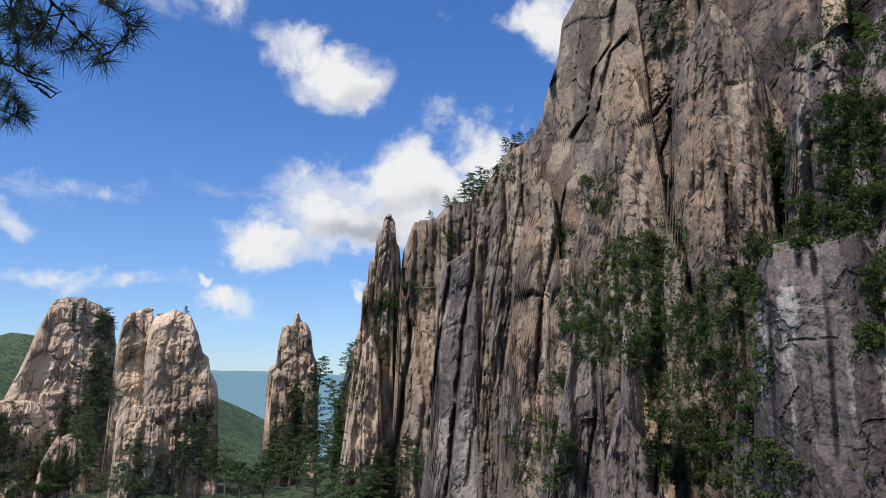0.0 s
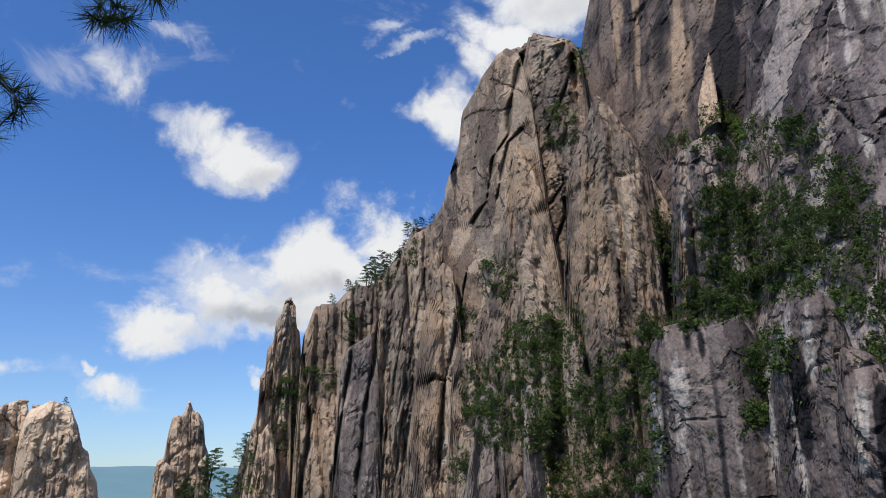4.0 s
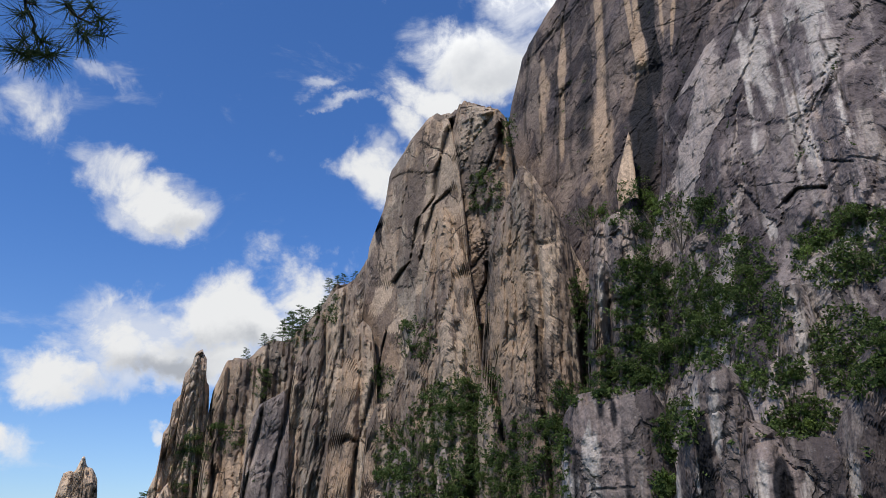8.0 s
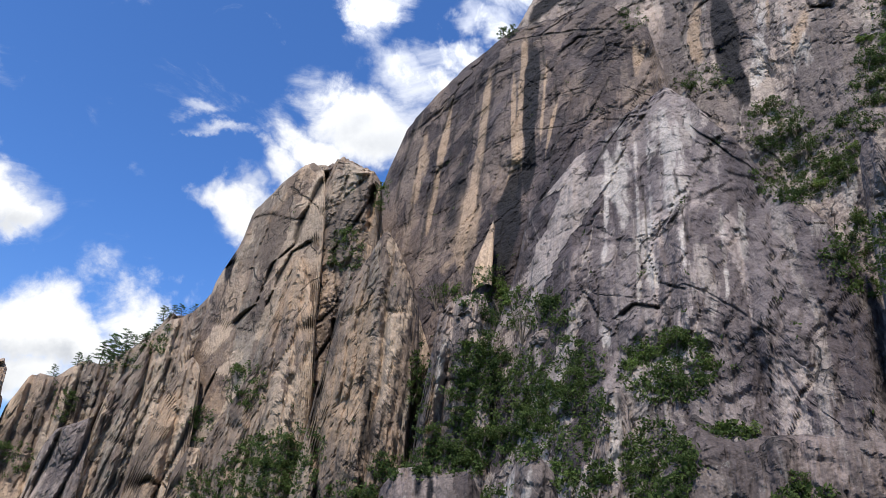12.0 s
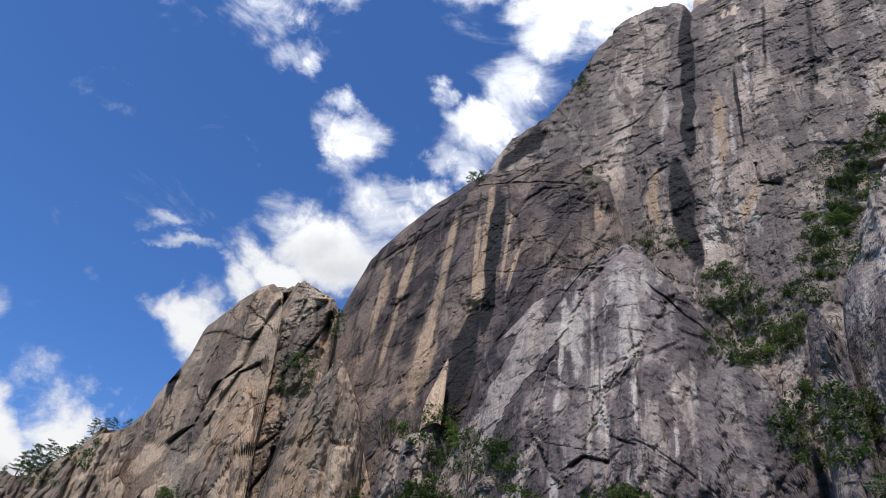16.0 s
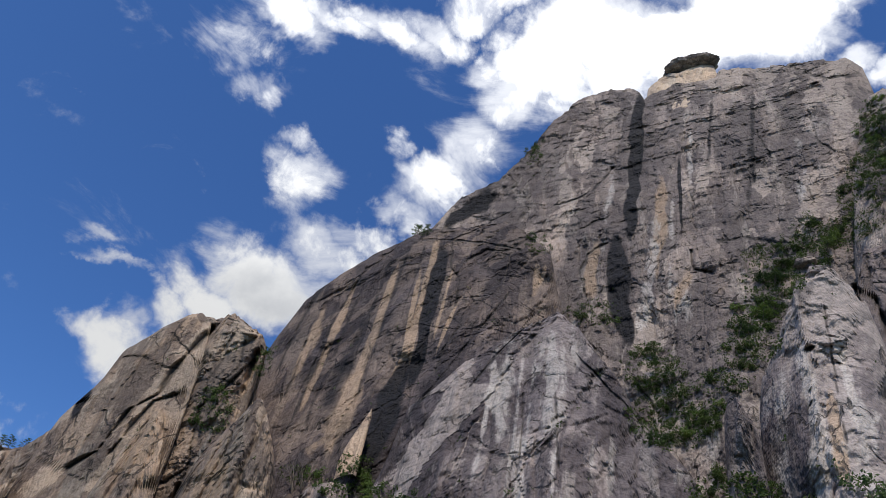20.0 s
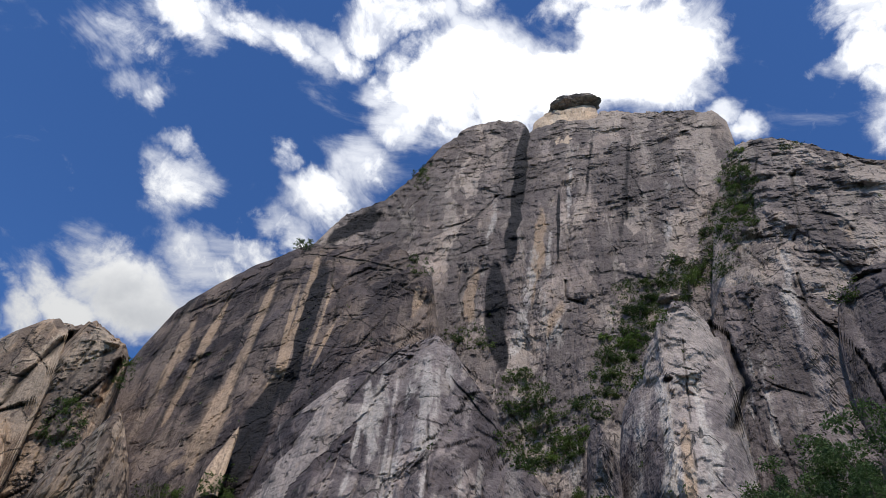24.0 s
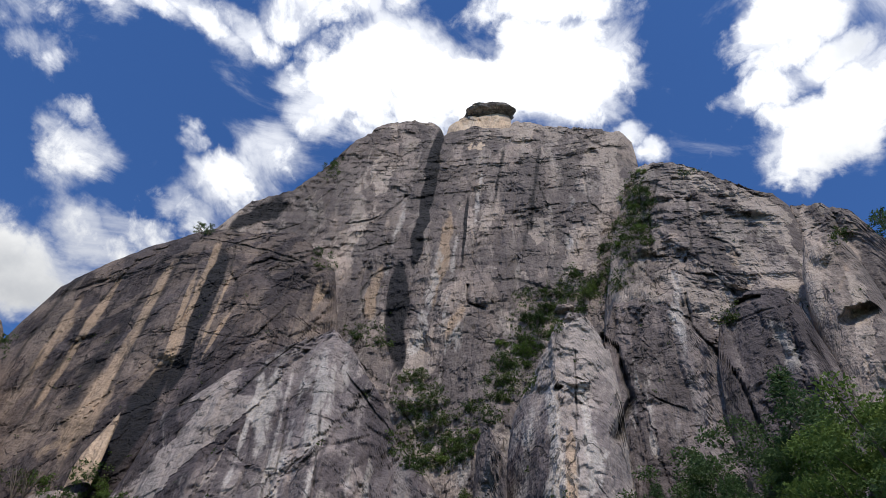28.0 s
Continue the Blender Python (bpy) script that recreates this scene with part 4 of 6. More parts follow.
cliff = thing("cliff", "towering grey and tan granite cliff streaked with dark run-off", "cliff", kind="structure")
face("summit_wall", "sheer grey summit wall with dark wet streaks", [(28, 36), (28.9, 38.9), (29.3, 41.8), (31.4, 43.4), (34, 46.4), (37.6, 47.9), (40.6, 50.5), (43.2, 53), (46.7, 54.9), (50.3, 55.5), (53.7, 55.3), (54.3, 54.6), (56.1, 55.1), (58.7, 55.4), (62.9, 55.4), (63.5, 55.8), (66.5, 55.5), (73.2, 54.8), (77, 54.1), (78.3, 53.2), (78.45, 47.7), (78.6, 42)],
     BACK, 0.3, 45, GREY_ROCK, 3, (12, 70, 0.5), (4, 20, 0.2), step=0.135, folia=(20, 1.0, None), rough=0.35, crest=4, thick=60, sides=(0, 10), jag=0.2, tall=3.0, plated=0.75, dip=0.05)
face("dome", "rounded grey dome with brown and tan streaks", [(19, 26.4), (20.6, 32.3), (21.8, 35.5), (24.4, 38.4), (26.6, 40.3), (29.4, 42.2), (31.6, 43.3), (35, 44), (39.1, 45), (42.1, 44.2), (44.4, 42.7), (45.7, 39.5), (46.4, 36), (47.5, 30)],
     DOME, 0.38, 10, BROWN_ROCK, 4, (9, 80, 0.4), (2.6, 30, 0.15), step=0.135, folia=(62, 1.2, None), rough=0.3, crest=5, thick=25, sides=(8, 5), jag=0.12, dip=0.35, tall=3.5, plated=0.8, chips=0.8)
face("block", "pale block at the top of the summit wall", [(54.2, 53), (54.8, 55.3), (56.0, 55.9), (56.9, 56.3), (59, 56.3), (60.4, 56.5), (62.7, 56.6), (63.2, 56.0), (63.5, 53)],
     nearer(BACK, -1.5), 0.3, 225, SUNNY_ROCK, 60, (9, 20, 0.4), (3, 8, 0.2), crest=3, thick=14, sides=(4, 4), jag=0.08, ribs=0.3)
face("flake", "pale orange flake hanging on the dome", [(28.8, 25.3), (28.95, 26.0), (29.3, 27.0), (29.8, 28.2), (30.3, 29.4), (30.5, 28.8), (30.6, 27.4), (30.6, 26.2), (30.45, 25.3)],
     nearer(DOME, 7.5), 0.38, 46.5, SUNNY_ROCK, 61, (9, 30, 0.2), (3, 10, 0.1), step=0.07, crest=1.0, thick=7, sides=(1.0, 1.0), jag=0.03, ribs=0.05, chips=0.1, rough=0.15, plated=0.2, stains=[("ochre", 1.0, [(30.4, 34), (30.0, 20)], 3.0)])
face("right_wall", "grey wall split by diagonal cracks", [(72, 40), (74, 46), (76.4, 50), (78.3, 51.4), (81, 51.3), (83.8, 50.4), (86.8, 49), (89, 47.4), (90.9, 46.6), (91.9, 45.5), (92.1, 43.3), (92.2, 37.9), (92.4, 30)],
     [(72, 88), (80, 84), (92, 86)], 0.3, 15, GREY_ROCK, 5, (9, 22, 0.4), (3.5, 8, 0.2), arch=0.1, chips=1.0, step=0.135, folia=(-42, 1.8, None), rough=0.4, crest=4, thick=40, sides=(8, 6), dip=-0.25, tall=2.2, plated=1.0)
face("outer_wall", "low grey wall with rounded top", [(90, 42), (91.9, 45.3), (94.3, 45), (96.6, 43.6), (98, 41), (101, 37), (108, 33)],
     [(90, 90), (98, 92), (108, 96)], 0.3, 15, GREY_ROCK, 6, (8, 16, 1.3), (3, 7, 0.5), step=0.25, crest=5, thick=30, sides=(3, 6))
face("boulder", "large brown boulder wedged on the wall", [(90, 38), (90.6, 40.5), (91.9, 43), (92.8, 43.2), (94.5, 42.6), (95.2, 41.2), (95.8, 38)],
     [(90, 80), (96, 82)], 0.25, 40, GREY_ROCK, 8, (9, 30, 0.5), (4, 9, 0.3), crest=4, thick=10, sides=(4, 4), jag=0.1)
face("slab", "pale slab leaning on the grey wall", [(81, 30), (81.5, 36.4), (82.6, 39.1), (84.3, 40.2), (86.4, 40.5), (88.6, 40.3), (89.4, 39.5), (89.9, 37.3), (90.6, 34.8), (91, 28)],
     [(81, 76), (91, 78)], 0.28, 0, PALE_ROCK, 10, (6, 24, 0.4), (2.4, 9, 0.2), arch=0.1, crest=2.5, thick=12, sides=(3, 3))
face("slab", "dark slab below the grey wall", [(70, 30), (70.9, 35.3), (72, 39.3), (73.2, 41.6), (75.7, 41.9), (79.1, 40.2), (81.3, 37.4), (82.4, 34.8), (83.4, 28)],
     [(70, 79), (84, 77)], 0.29, -5, PURPLE_ROCK, 12, (6, 20, 0.4), (2.4, 8, 0.2), arch=0.1, crest=2.5, thick=12, sides=(3, 3))
face("front_slab", "broad pale-streaked slab in front of the wall", [(28, 12), (31, 21), (32.4, 25.5), (33.3, 30), (37.4, 34.1), (41.7, 36.9), (45.6, 38.9), (47.7, 37.6), (51.2, 34.3), (53.5, 31), (57, 27.8), (60, 22), (63, 12)],
     [(28, 84), (37, 67), (46, 60.5), (58, 61), (64, 65)], 0.42, -20, PALE_ROCK, 7, (7, 36, 0.5), (2.4, 12, 0.25), step=0.135, folia=(52, 1.0, 46.0), rough=0.45, crest=3, thick=20, sides=(5, 6), dip=0.25, tall=2.4, plated=1.0)
face("pillar", "pale weathered pillar below the summit wall", [(61.8, 22), (62.4, 28.6), (62.7, 31.8), (63.2, 34), (65.4, 37.3), (67.5, 40.5), (68.7, 41.1), (70, 40.9), (71, 40), (72.3, 38.1), (72.8, 35.1), (72.9, 28.9), (73.2, 22)],
     [(61, 57), (67, 50), (74, 55)], 0.36, 8, PALE_ROCK, 9, (7, 30, 0.4), (2.6, 9, 0.2), arch=0.1, ribs=0.7, chips=1.3, folia=(72, 1.3, None), crest=3, thick=15, sides=(3.5, 3.5))
face("pillar", "small pale pillar among shrubs", [(59.6, 24), (59.8, 31), (60.4, 32.9), (61.1, 33), (61.7, 31.7), (62.4, 30.9), (62.8, 24)],
     [(59, 60), (63, 58)], 0.2, 0, PURPLE_ROCK, 14, (3, 12, 0.7), (1.4, 5, 0.3), crest=1.5, thick=6, sides=(1.5, 1.5))
face("buttress", "tan granite buttress with a blocky head", [(5, 12), (6, 17), (7.1, 19.5), (8.3, 21.3), (9.8, 26.4), (11.7, 29.6), (13.2, 31.5), (15.3, 32), (16.4, 32.7), (17.8, 32.4), (19.5, 32), (20.2, 31.2), (20.5, 29.3), (20.8, 27.6), (22, 26), (24, 23), (28, 14)],
     SHOULDER, 0.17, -25, TAN_ROCK, 11, (7, 26, 1.5), (2.8, 10, 0.6), step=0.125, folia=(58, 1.4, None), crest=4, thick=40, sides=(6, 6), tall=1.4, dip=0.2)
face("slab", "smooth tan slab on the buttress", [(7.6, 14), (7.8, 18), (8.1, 21.6), (8.5, 22.7), (9.4, 24.8), (9.8, 27.3), (10.8, 28.7), (11.7, 30.0), (12.9, 31.3), (14.0, 31.9), (15.0, 31.4), (15.6, 29.5), (15.9, 27), (16.2, 24), (16.5, 20)],
     nearer(SHOULDER, 6), 0.17, -5, TAN_ROCK, 16, (16, 60, 0.5), (7, 26, 0.15), ribs=0.25, rough=0.25, chips=0.25, tall=1.3, plated=0.6, dip=0.2, crest=5, thick=10, sides=(5, 1), jag=0.1)
face("rib", "ochre rib between deep cracks", [(11.8, 14), (12.2, 17), (12.7, 20), (13.3, 22.5), (13.9, 24.3), (14.3, 24.8), (14.9, 24), (15.8, 22), (16.5, 19.5), (17, 16), (17.2, 14)],
     nearer(SHOULDER, 9), 0.15, -5, TAN_ROCK, 18, (9, 30, 0.9), (3, 10, 0.5), crest=3, thick=8, sides=(3, 3), jag=0.3)
face("block", "grey blocky head of the buttress", [(14.9, 26), (15.2, 30.4), (15.9, 32.6), (17.8, 32.4), (19.3, 32), (20.1, 31.2), (20.3, 29), (20.5, 26)],
     nearer(SHOULDER, 5), 0.17, 30, TAN_ROCK, 20, (5, 8, 0.9), (2, 4, 0.4), crest=4, thick=10, sides=(1, 3), jag=0.15, tall=1.2)
face("orange_buttress", "orange and purple streaked buttress", [(16.6, 8), (17.2, 14), (17.6, 17), (17.9, 20), (18.4, 22.5), (19.4, 24.7), (20.9, 27.7), (21.3, 27.8), (22.1, 26.9), (23.8, 24.2), (24.6, 22.4), (25, 19), (25.2, 12), (25.4, 6)],
     [(16, 104), (21, 95), (26, 92)], 0.15, -20, TAN_ROCK, 13, (5, 50, 1.2), (2, 16, 0.45), crest=3, thick=15, sides=(4, 4))
face("pillar", "tall pale pillar with shrubs on its top", [(24.9, 6), (25.3, 14), (26.3, 21.8), (27.1, 23), (28.6, 23.6), (29.9, 23.7), (30.5, 22.4), (30.8, 18), (31, 10), (31.2, 4)],
     [(24, 86), (32, 82)], 0.12, -15, GREY_ROCK, 22, (4, 40, 1.0), (1.8, 12, 0.4), crest=2, thick=10, sides=(2, 3))
face("column", "fluted column of pale granite", [(8.2, 0), (9, 7), (10, 10.7), (12.2, 15.8), (13.1, 17.9), (14.5, 18.4), (15.6, 18.2), (16.5, 17.2), (17, 14.5), (17.2, 8), (17.4, 0)],
     [(8, 122), (18, 108)], 0.13, -25, TAN_ROCK, 24, (3.5, 40, 1.3), (1.5, 12, 0.5), crest=2, thick=10, sides=(3, 3))
face("column", "smooth tan column with an undercut", [(3.8, -8), (4.6, 2), (5.2, 5.8), (5.7, 9.7), (6.5, 13.6), (7.2, 15.5), (7.8, 16.2), (8.6, 15.6), (9, 12.6), (9.1, 9.6), (9.2, 3.3), (9.4, -8)],
     [(3, 136), (10, 124)], 0.1, -30, TAN_ROCK, 26, (9, 45, 1.0), (4, 20, 0.3), rough=0.35, crest=2.5, thick=10, sides=(3, 3), jag=0.12)
face("column", "rounded tan column beside the cliff", [(7, -8), (7.8, 4.1), (8.3, 8.4), (9, 10.1), (9.8, 10.1), (10.2, 8.3), (10.4, 4), (10.6, -8)],
     [(6, 122), (11, 118)], 0.08, -30, TAN_ROCK, 28, (6, 30, 0.8), (2.4, 10, 0.3), rough=0.4, crest=2, thick=8, sides=(2, 2), jag=0.1)
for label, tops, d, seed in (
        ("split grey pillar rising from shrubs", [(6.8, -8), (8.4, -3), (10.1, 5.6), (11, 7), (11.6, 6.5), (11.9, 2.4), (12.1, -8)], 99, 30),
        ("thin grey pillar rising from shrubs", [(12.6, -8), (13.3, 2.4), (13.7, 6.4), (14.1, 6.8), (14.5, 5.7), (14.7, 2), (14.9, -8)], 91, 32),
        ("white cracked pillar at the cliff foot", [(11.2, -8), (12, -4.1), (12.8, -1.3), (13.4, -0.8), (14.1, -2.5), (15.4, -4.1), (16, -8)], 85, 34),
        ("small pale pillar beside the purple slab", [(20.3, -8), (20.8, -2.4), (21.2, -0.1), (21.8, 0.4), (22.4, -0.1), (22.7, -8)], 80, 36),
        ("pale pillar standing among shrubs", [(37.2, 4), (38.2, 10), (39.2, 14.7), (39.9, 17), (40.7, 17.3), (41.3, 16), (41.8, 12), (42.4, 8), (42.8, 3)], 70, 38)):
    face("pillar", label, tops, [(0, d), (60, d - 4)], 0.12, -25, GREY_ROCK, seed, (3, 18, 0.9), (1.3, 6, 0.35), crest=1.5, thick=8, sides=(2, 2), jag=0.15)
face("purple_slab", "smooth purple-grey slab with dark blotches", [(21.6, -9), (22.2, -1), (22.5, 3), (23.1, 9), (24.2, 10.4), (25.9, 10.7), (27.9, 10.5), (29.6, 10.8), (30.5, 9.2), (30.8, 3), (31, -9)],
     [(21, 69), (31, 63)], 0.06, -25, PURPLE_ROCK, 15, (9, 40, 0.4), (4, 18, 0.15), ribs=0.35, chips=0.5, plated=0.2, tall=3, step=0.16, rough=0.4, crest=2, thick=15, sides=(3, 3), jag=0.35)
face("slab", "pointed dark slab with white streaks", [(30, -9), (30.5, 3.7), (31.4, 7.5), (32.6, 10.6), (33.7, 12.5), (34.2, 13), (34.8, 12), (35.9, 10.9), (36.4, 8), (36.8, 2), (37, -9)],
     [(30, 62), (37, 60)], 0.1, -25, PURPLE_ROCK, 40, (5, 24, 0.5), (2, 8, 0.2), rough=0.4, crest=1.5, thick=10, sides=(2, 2), chips=0.5)
face("slab", "low dark slab with a sloping top", [(33.4, -6), (34.6, 4), (35.7, 8.2), (38.5, 6.7), (41.1, 6.2), (43.5, 10.7), (45.4, 14), (46.2, 14.4), (48.6, 13.3), (50.9, 13.8), (54.6, 13.9), (58.5, 13), (63, 8)],
     [(33, 58), (46, 56), (64, 56)], 0.12, -25, PURPLE_ROCK, 42, (7, 22, 0.6), (2.6, 8, 0.25), step=0.17, rough=0.5, crest=2.5, thick=18, sides=(2, 4), chips=0.6, ribs=0.6, dip=-0.4)

ridge_rock = thing("ridge", "jagged ridge of columnar grey and tan granite", "cliff", kind="structure")
cliff_parent, cliff = cliff, ridge_rock
face("back_ridge", "serrated crest of the ridge", [(-8.6, -8), (-8, -1), (-6.9, 3), (-6, 4.5), (-4.1, 6), (-3.4, 8.4), (-2.9, 11), (-2.1, 13), (-0.8, 13.2), (0.4, 14.2), (2.1, 14.8), (3.6, 16), (4.8, 17.4), (5.5, 18.9), (6.8, 19.5), (8, 20), (12, 18)],
     RIDGE, 0.1, -40, TAN_ROCK, 17, (5, 50, 2.2), (2, 16, 0.8), crest=2.5, thick=30, sides=(5, 0), jag=0.5)
face("column", "stepped grey column on the ridge", [(-4, -8), (-3.6, 2.4), (-3.2, 10.4), (-2.3, 13.1), (-0.8, 13.2), (-0.2, 12.9), (0.4, 11.8), (0.5, 6), (0.6, -8)],
     nearer(RIDGE, 9), 0.1, -40, TAN_ROCK, 44, (4, 45, 1.8), (1.7, 14, 0.6), crest=2, thick=10, sides=(3, 3))
face("column", "massive smooth grey column", [(-1.8, -8), (-1, -2.6), (-0.7, 2.4), (-0.3, 8.4), (0.3, 9.8), (1.4, 10.4), (2.1, 10.9), (2.6, 9.6), (2.7, 3), (2.8, -8)],
     nearer(RIDGE, 16), 0.1, -40, GREY_ROCK, 46, (9, 60, 0.9), (4, 20, 0.3), rough=0.5, crest=2, thick=10, sides=(3, 3))
face("column", "dark fluted column below the ridge crest", [(0.6, -8), (1.4, 1), (2, 5.8), (2.7, 12.6), (3.8, 14.8), (4.6, 16.9), (5.6, 18.7), (6.8, 19.2), (7.6, 17), (7.9, 12), (8.1, 0), (8.3, -8)],
     nearer(RIDGE, 12), 0.1, -40, TAN_ROCK, 48, (3.2, 70, 1.3), (1.3, 20, 0.6), crest=2, thick=10, sides=(2, 2))
cliff = cliff_parent


def pinnacle(label, pieces):
    """A free-standing tower; each piece: name, skyline, distance of its foot, seed, width of its joints."""
    ob = thing("rock_pinnacle", label, "rock pinnacle", "granite pinnacles")
    for name, tops, dist, seed, joint in pieces:
        wide = np.radians(tops[-1][0] - tops[0][0]) * dist
        tops = [(tops[0][0] - 0.15, -9)] + tops + [(tops[-1][0] + 0.15, -9)]
        rock_face(name, tops, [(-60, dist), (60, dist)], 0.06, -48, SUNNY_ROCK, ob, seed, (joint, 18, 0.9), (joint * 0.45, 8, 0.4), 0.6, 2.5, wide * 0.7, (wide * 0.28, wide * 0.28), 0.085, 0.25, arch=0.4, swell=3.0, chips=0.7, plated=2.0, tall=0.9, dip=0.15, ribs=0.8, folia=(8, 1.1, None))
    return ob


pinnacle("massive tan granite pinnacle with rounded top", [
    ("tower", [(-34, -5), (-32, -2.5), (-30.1, -0.6), (-29.1, 2), (-28.5, 4), (-27.7, 6.1), (-26.8, 6.7), (-25.7, 6.6), (-24.7, 6), (-23.8, 5.1), (-23.5, 3.1), (-23, -1)], 212, 21, 9),
    ("block", [(-33, -5), (-31.4, -2), (-30.2, -0.5), (-28.9, -0.3), (-27.8, -0.5), (-27.3, -1.3), (-26.9, -3.5)], 192, 50, 6),
    ("block", [(-27.8, -6.7), (-27.5, -4.4), (-26.7, -2.8), (-25.8, -2.4), (-25.1, -3), (-24.6, -6)], 184, 51, 5)])
pinnacle("blocky tan granite pinnacle split by cracks", [
    ("tower", [(-23.7, -2.3), (-23.6, 0), (-23.5, 3.1), (-23.2, 5), (-22.7, 5.7), (-21.9, 5.9), (-21.3, 5.7), (-21, 4.5), (-20.4, -2.4)], 192, 23, 6),
    ("tower", [(-21.7, -3.6), (-21.6, 2.1), (-21.5, 4), (-21.2, 5.2), (-20, 5.9), (-18.7, 5.7), (-18.1, 4.4), (-17.7, 3), (-17.3, 2.7), (-17.1, 1.6), (-16.6, 0.8), (-16.4, -0.5), (-16.3, -3.7)], 185, 52, 9),
    ("block", [(-23.3, -6.9), (-23.2, -4.6), (-23.1, -1.6), (-22.6, -0.9), (-21.3, -0.8), (-20.1, -1.2), (-19.7, -2.4), (-19.4, -6.5)], 172, 53, 3),
    ("block", [(-19.6, -7), (-19.2, -4.2), (-18.2, -3), (-17.2, -3.4), (-16.2, -5.5)], 172, 54, 4)])
pinnacle("slender tan granite spire with a pointed top", [
    ("spire", [(-13.2, -5), (-13.1, 1), (-12.95, 1.9), (-12.5, 2.2), (-12.4, 3.4), (-12.15, 4.9), (-11.8, 5.1), (-11.4, 5), (-11.15, 5.8), (-11, 6), (-10.8, 5.4), (-10.4, 5.3), (-10.2, 5), (-10, 4.6), (-9.8, 3), (-9.55, 2.4), (-9.4, 1), (-9.35, -5)], 200, 25, 5),
    ("shoulder", [(-12.85, -4.9), (-12.75, 0.6), (-12.4, 1.8), (-11.9, 1.4), (-11.5, -0.5), (-11.3, -4.9)], 194, 55, 3),
    ("shoulder", [(-10.5, -4.9), (-10.2, 1.6), (-9.7, 2.2), (-9.35, 0.8), (-9.2, -4.9)], 195, 56, 3)])
pinnacle("tall leaning granite needle", [
    ("needle", [(-7.6, -5), (-7.0, 0.3), (-6.8, 1.8), (-6.75, 4), (-6.3, 5.2), (-6.2, 7.8), (-5.85, 8.4), (-5.75, 10), (-5.3, 10.6), (-5.2, 12), (-4.75, 12.5), (-4.6, 13.4), (-4.1, 13.7), (-3.75, 13.2), (-3.65, 11.6), (-3.35, 11.2), (-3.3, 9.3), (-2.9, 8), (-2.85, 5.8), (-2.7, -5)], 160, 27, 4),
    ("shoulder", [(-7.4, -5), (-6.7, -0.5), (-6.1, 3.6), (-5.5, 4.6), (-4.9, 3.2), (-4.4, -5)], 154, 57, 3),
    ("tip", [(-5.3, 8.5), (-5.0, 11.8), (-4.5, 13.2), (-4.25, 13.3), (-4.0, 11.6), (-3.85, 8.5)], 158, 58, 2)])


def boulder(label, b, r, z, size, seed, mat):
    """A loose rounded rock resting at bearing b, distance r and height z."""
    bm = bmesh.new()
    bmesh.ops.create_icosphere(bm, subdivisions=5, radius=1.0)
    for v in bm.verts:
        p = v.co * 1.3 + Vector((seed * 3.1, 0, 0))
        v.co *= 1 + 0.28 * noise.noise(p) + 0.12 * noise.noise(p * 2.7) + 0.05 * noise.noise(p * 7)
        v.co = Vector([math.copysign(abs(c) ** (1.0 if seed == 1 else 0.8), c) for c in v.co])
        v.co.x, v.co.y, v.co.z = v.co.x * size[0] / 2, v.co.y * size[1] / 2, v.co.z * size[2] / 2
    me = bpy.data.meshes.new("boulder")
    bm.to_mesh(me)
    bm.free()
    n = len(me.vertices)
    me.attributes.new("tone", "FLOAT", "POINT").data.foreach_set("value", [0.65] * n)
    me.attributes.new("plate", "FLOAT", "POINT").data.foreach_set("value", [0.5] * n)
    co = np.zeros(3 * n, np.float32)
    me.vertices.foreach_get("co", co)
    me.attributes.new("flow", "FLOAT_VECTOR", "POINT").data.foreach_set("vector", co + 37.0 * seed)
    me.materials.append(mat)
    ob = new("boulder", me)
    ob.matrix_basis = pose(r * math.sin(radians(b)), r * math.cos(radians(b)), z + size[2] * 0.42, 0, 0, -b)
    return tagged(ob, label, "boulder", "boulders on the cliff")



# ---- plants ----
def tube(points, radii, sides=6):
    pts = [Vector(p) for p in points]
    verts, quads = [], []
    for k, (p, rad) in enumerate(zip(pts, radii)):
        way = (pts[min(k + 1, len(pts) - 1)] - pts[max(k - 1, 0)]).normalized()
        x = way.orthogonal().normalized()
        y = way.cross(x)
        for s in range(sides):
            q = 2 * math.pi * s / sides
            verts.append(p + x * math.cos(q) * rad + y * math.sin(q) * rad)
        if k:
            for s in range(sides):
                a, b = (k - 1) * sides + s, (k - 1) * sides + (s + 1) % sides
                quads.append((a, b, b + sides, a + sides))
    return np.array([tuple(v) for v in verts]), np.array(quads)


def join(pieces):
    verts, quads, n = [], [], 0
    for v, q in pieces:
        verts.append(v)
        quads.append(np.asarray(q) + n)
        n += len(v)
    return np.vstack(verts), np.vstack(quads)


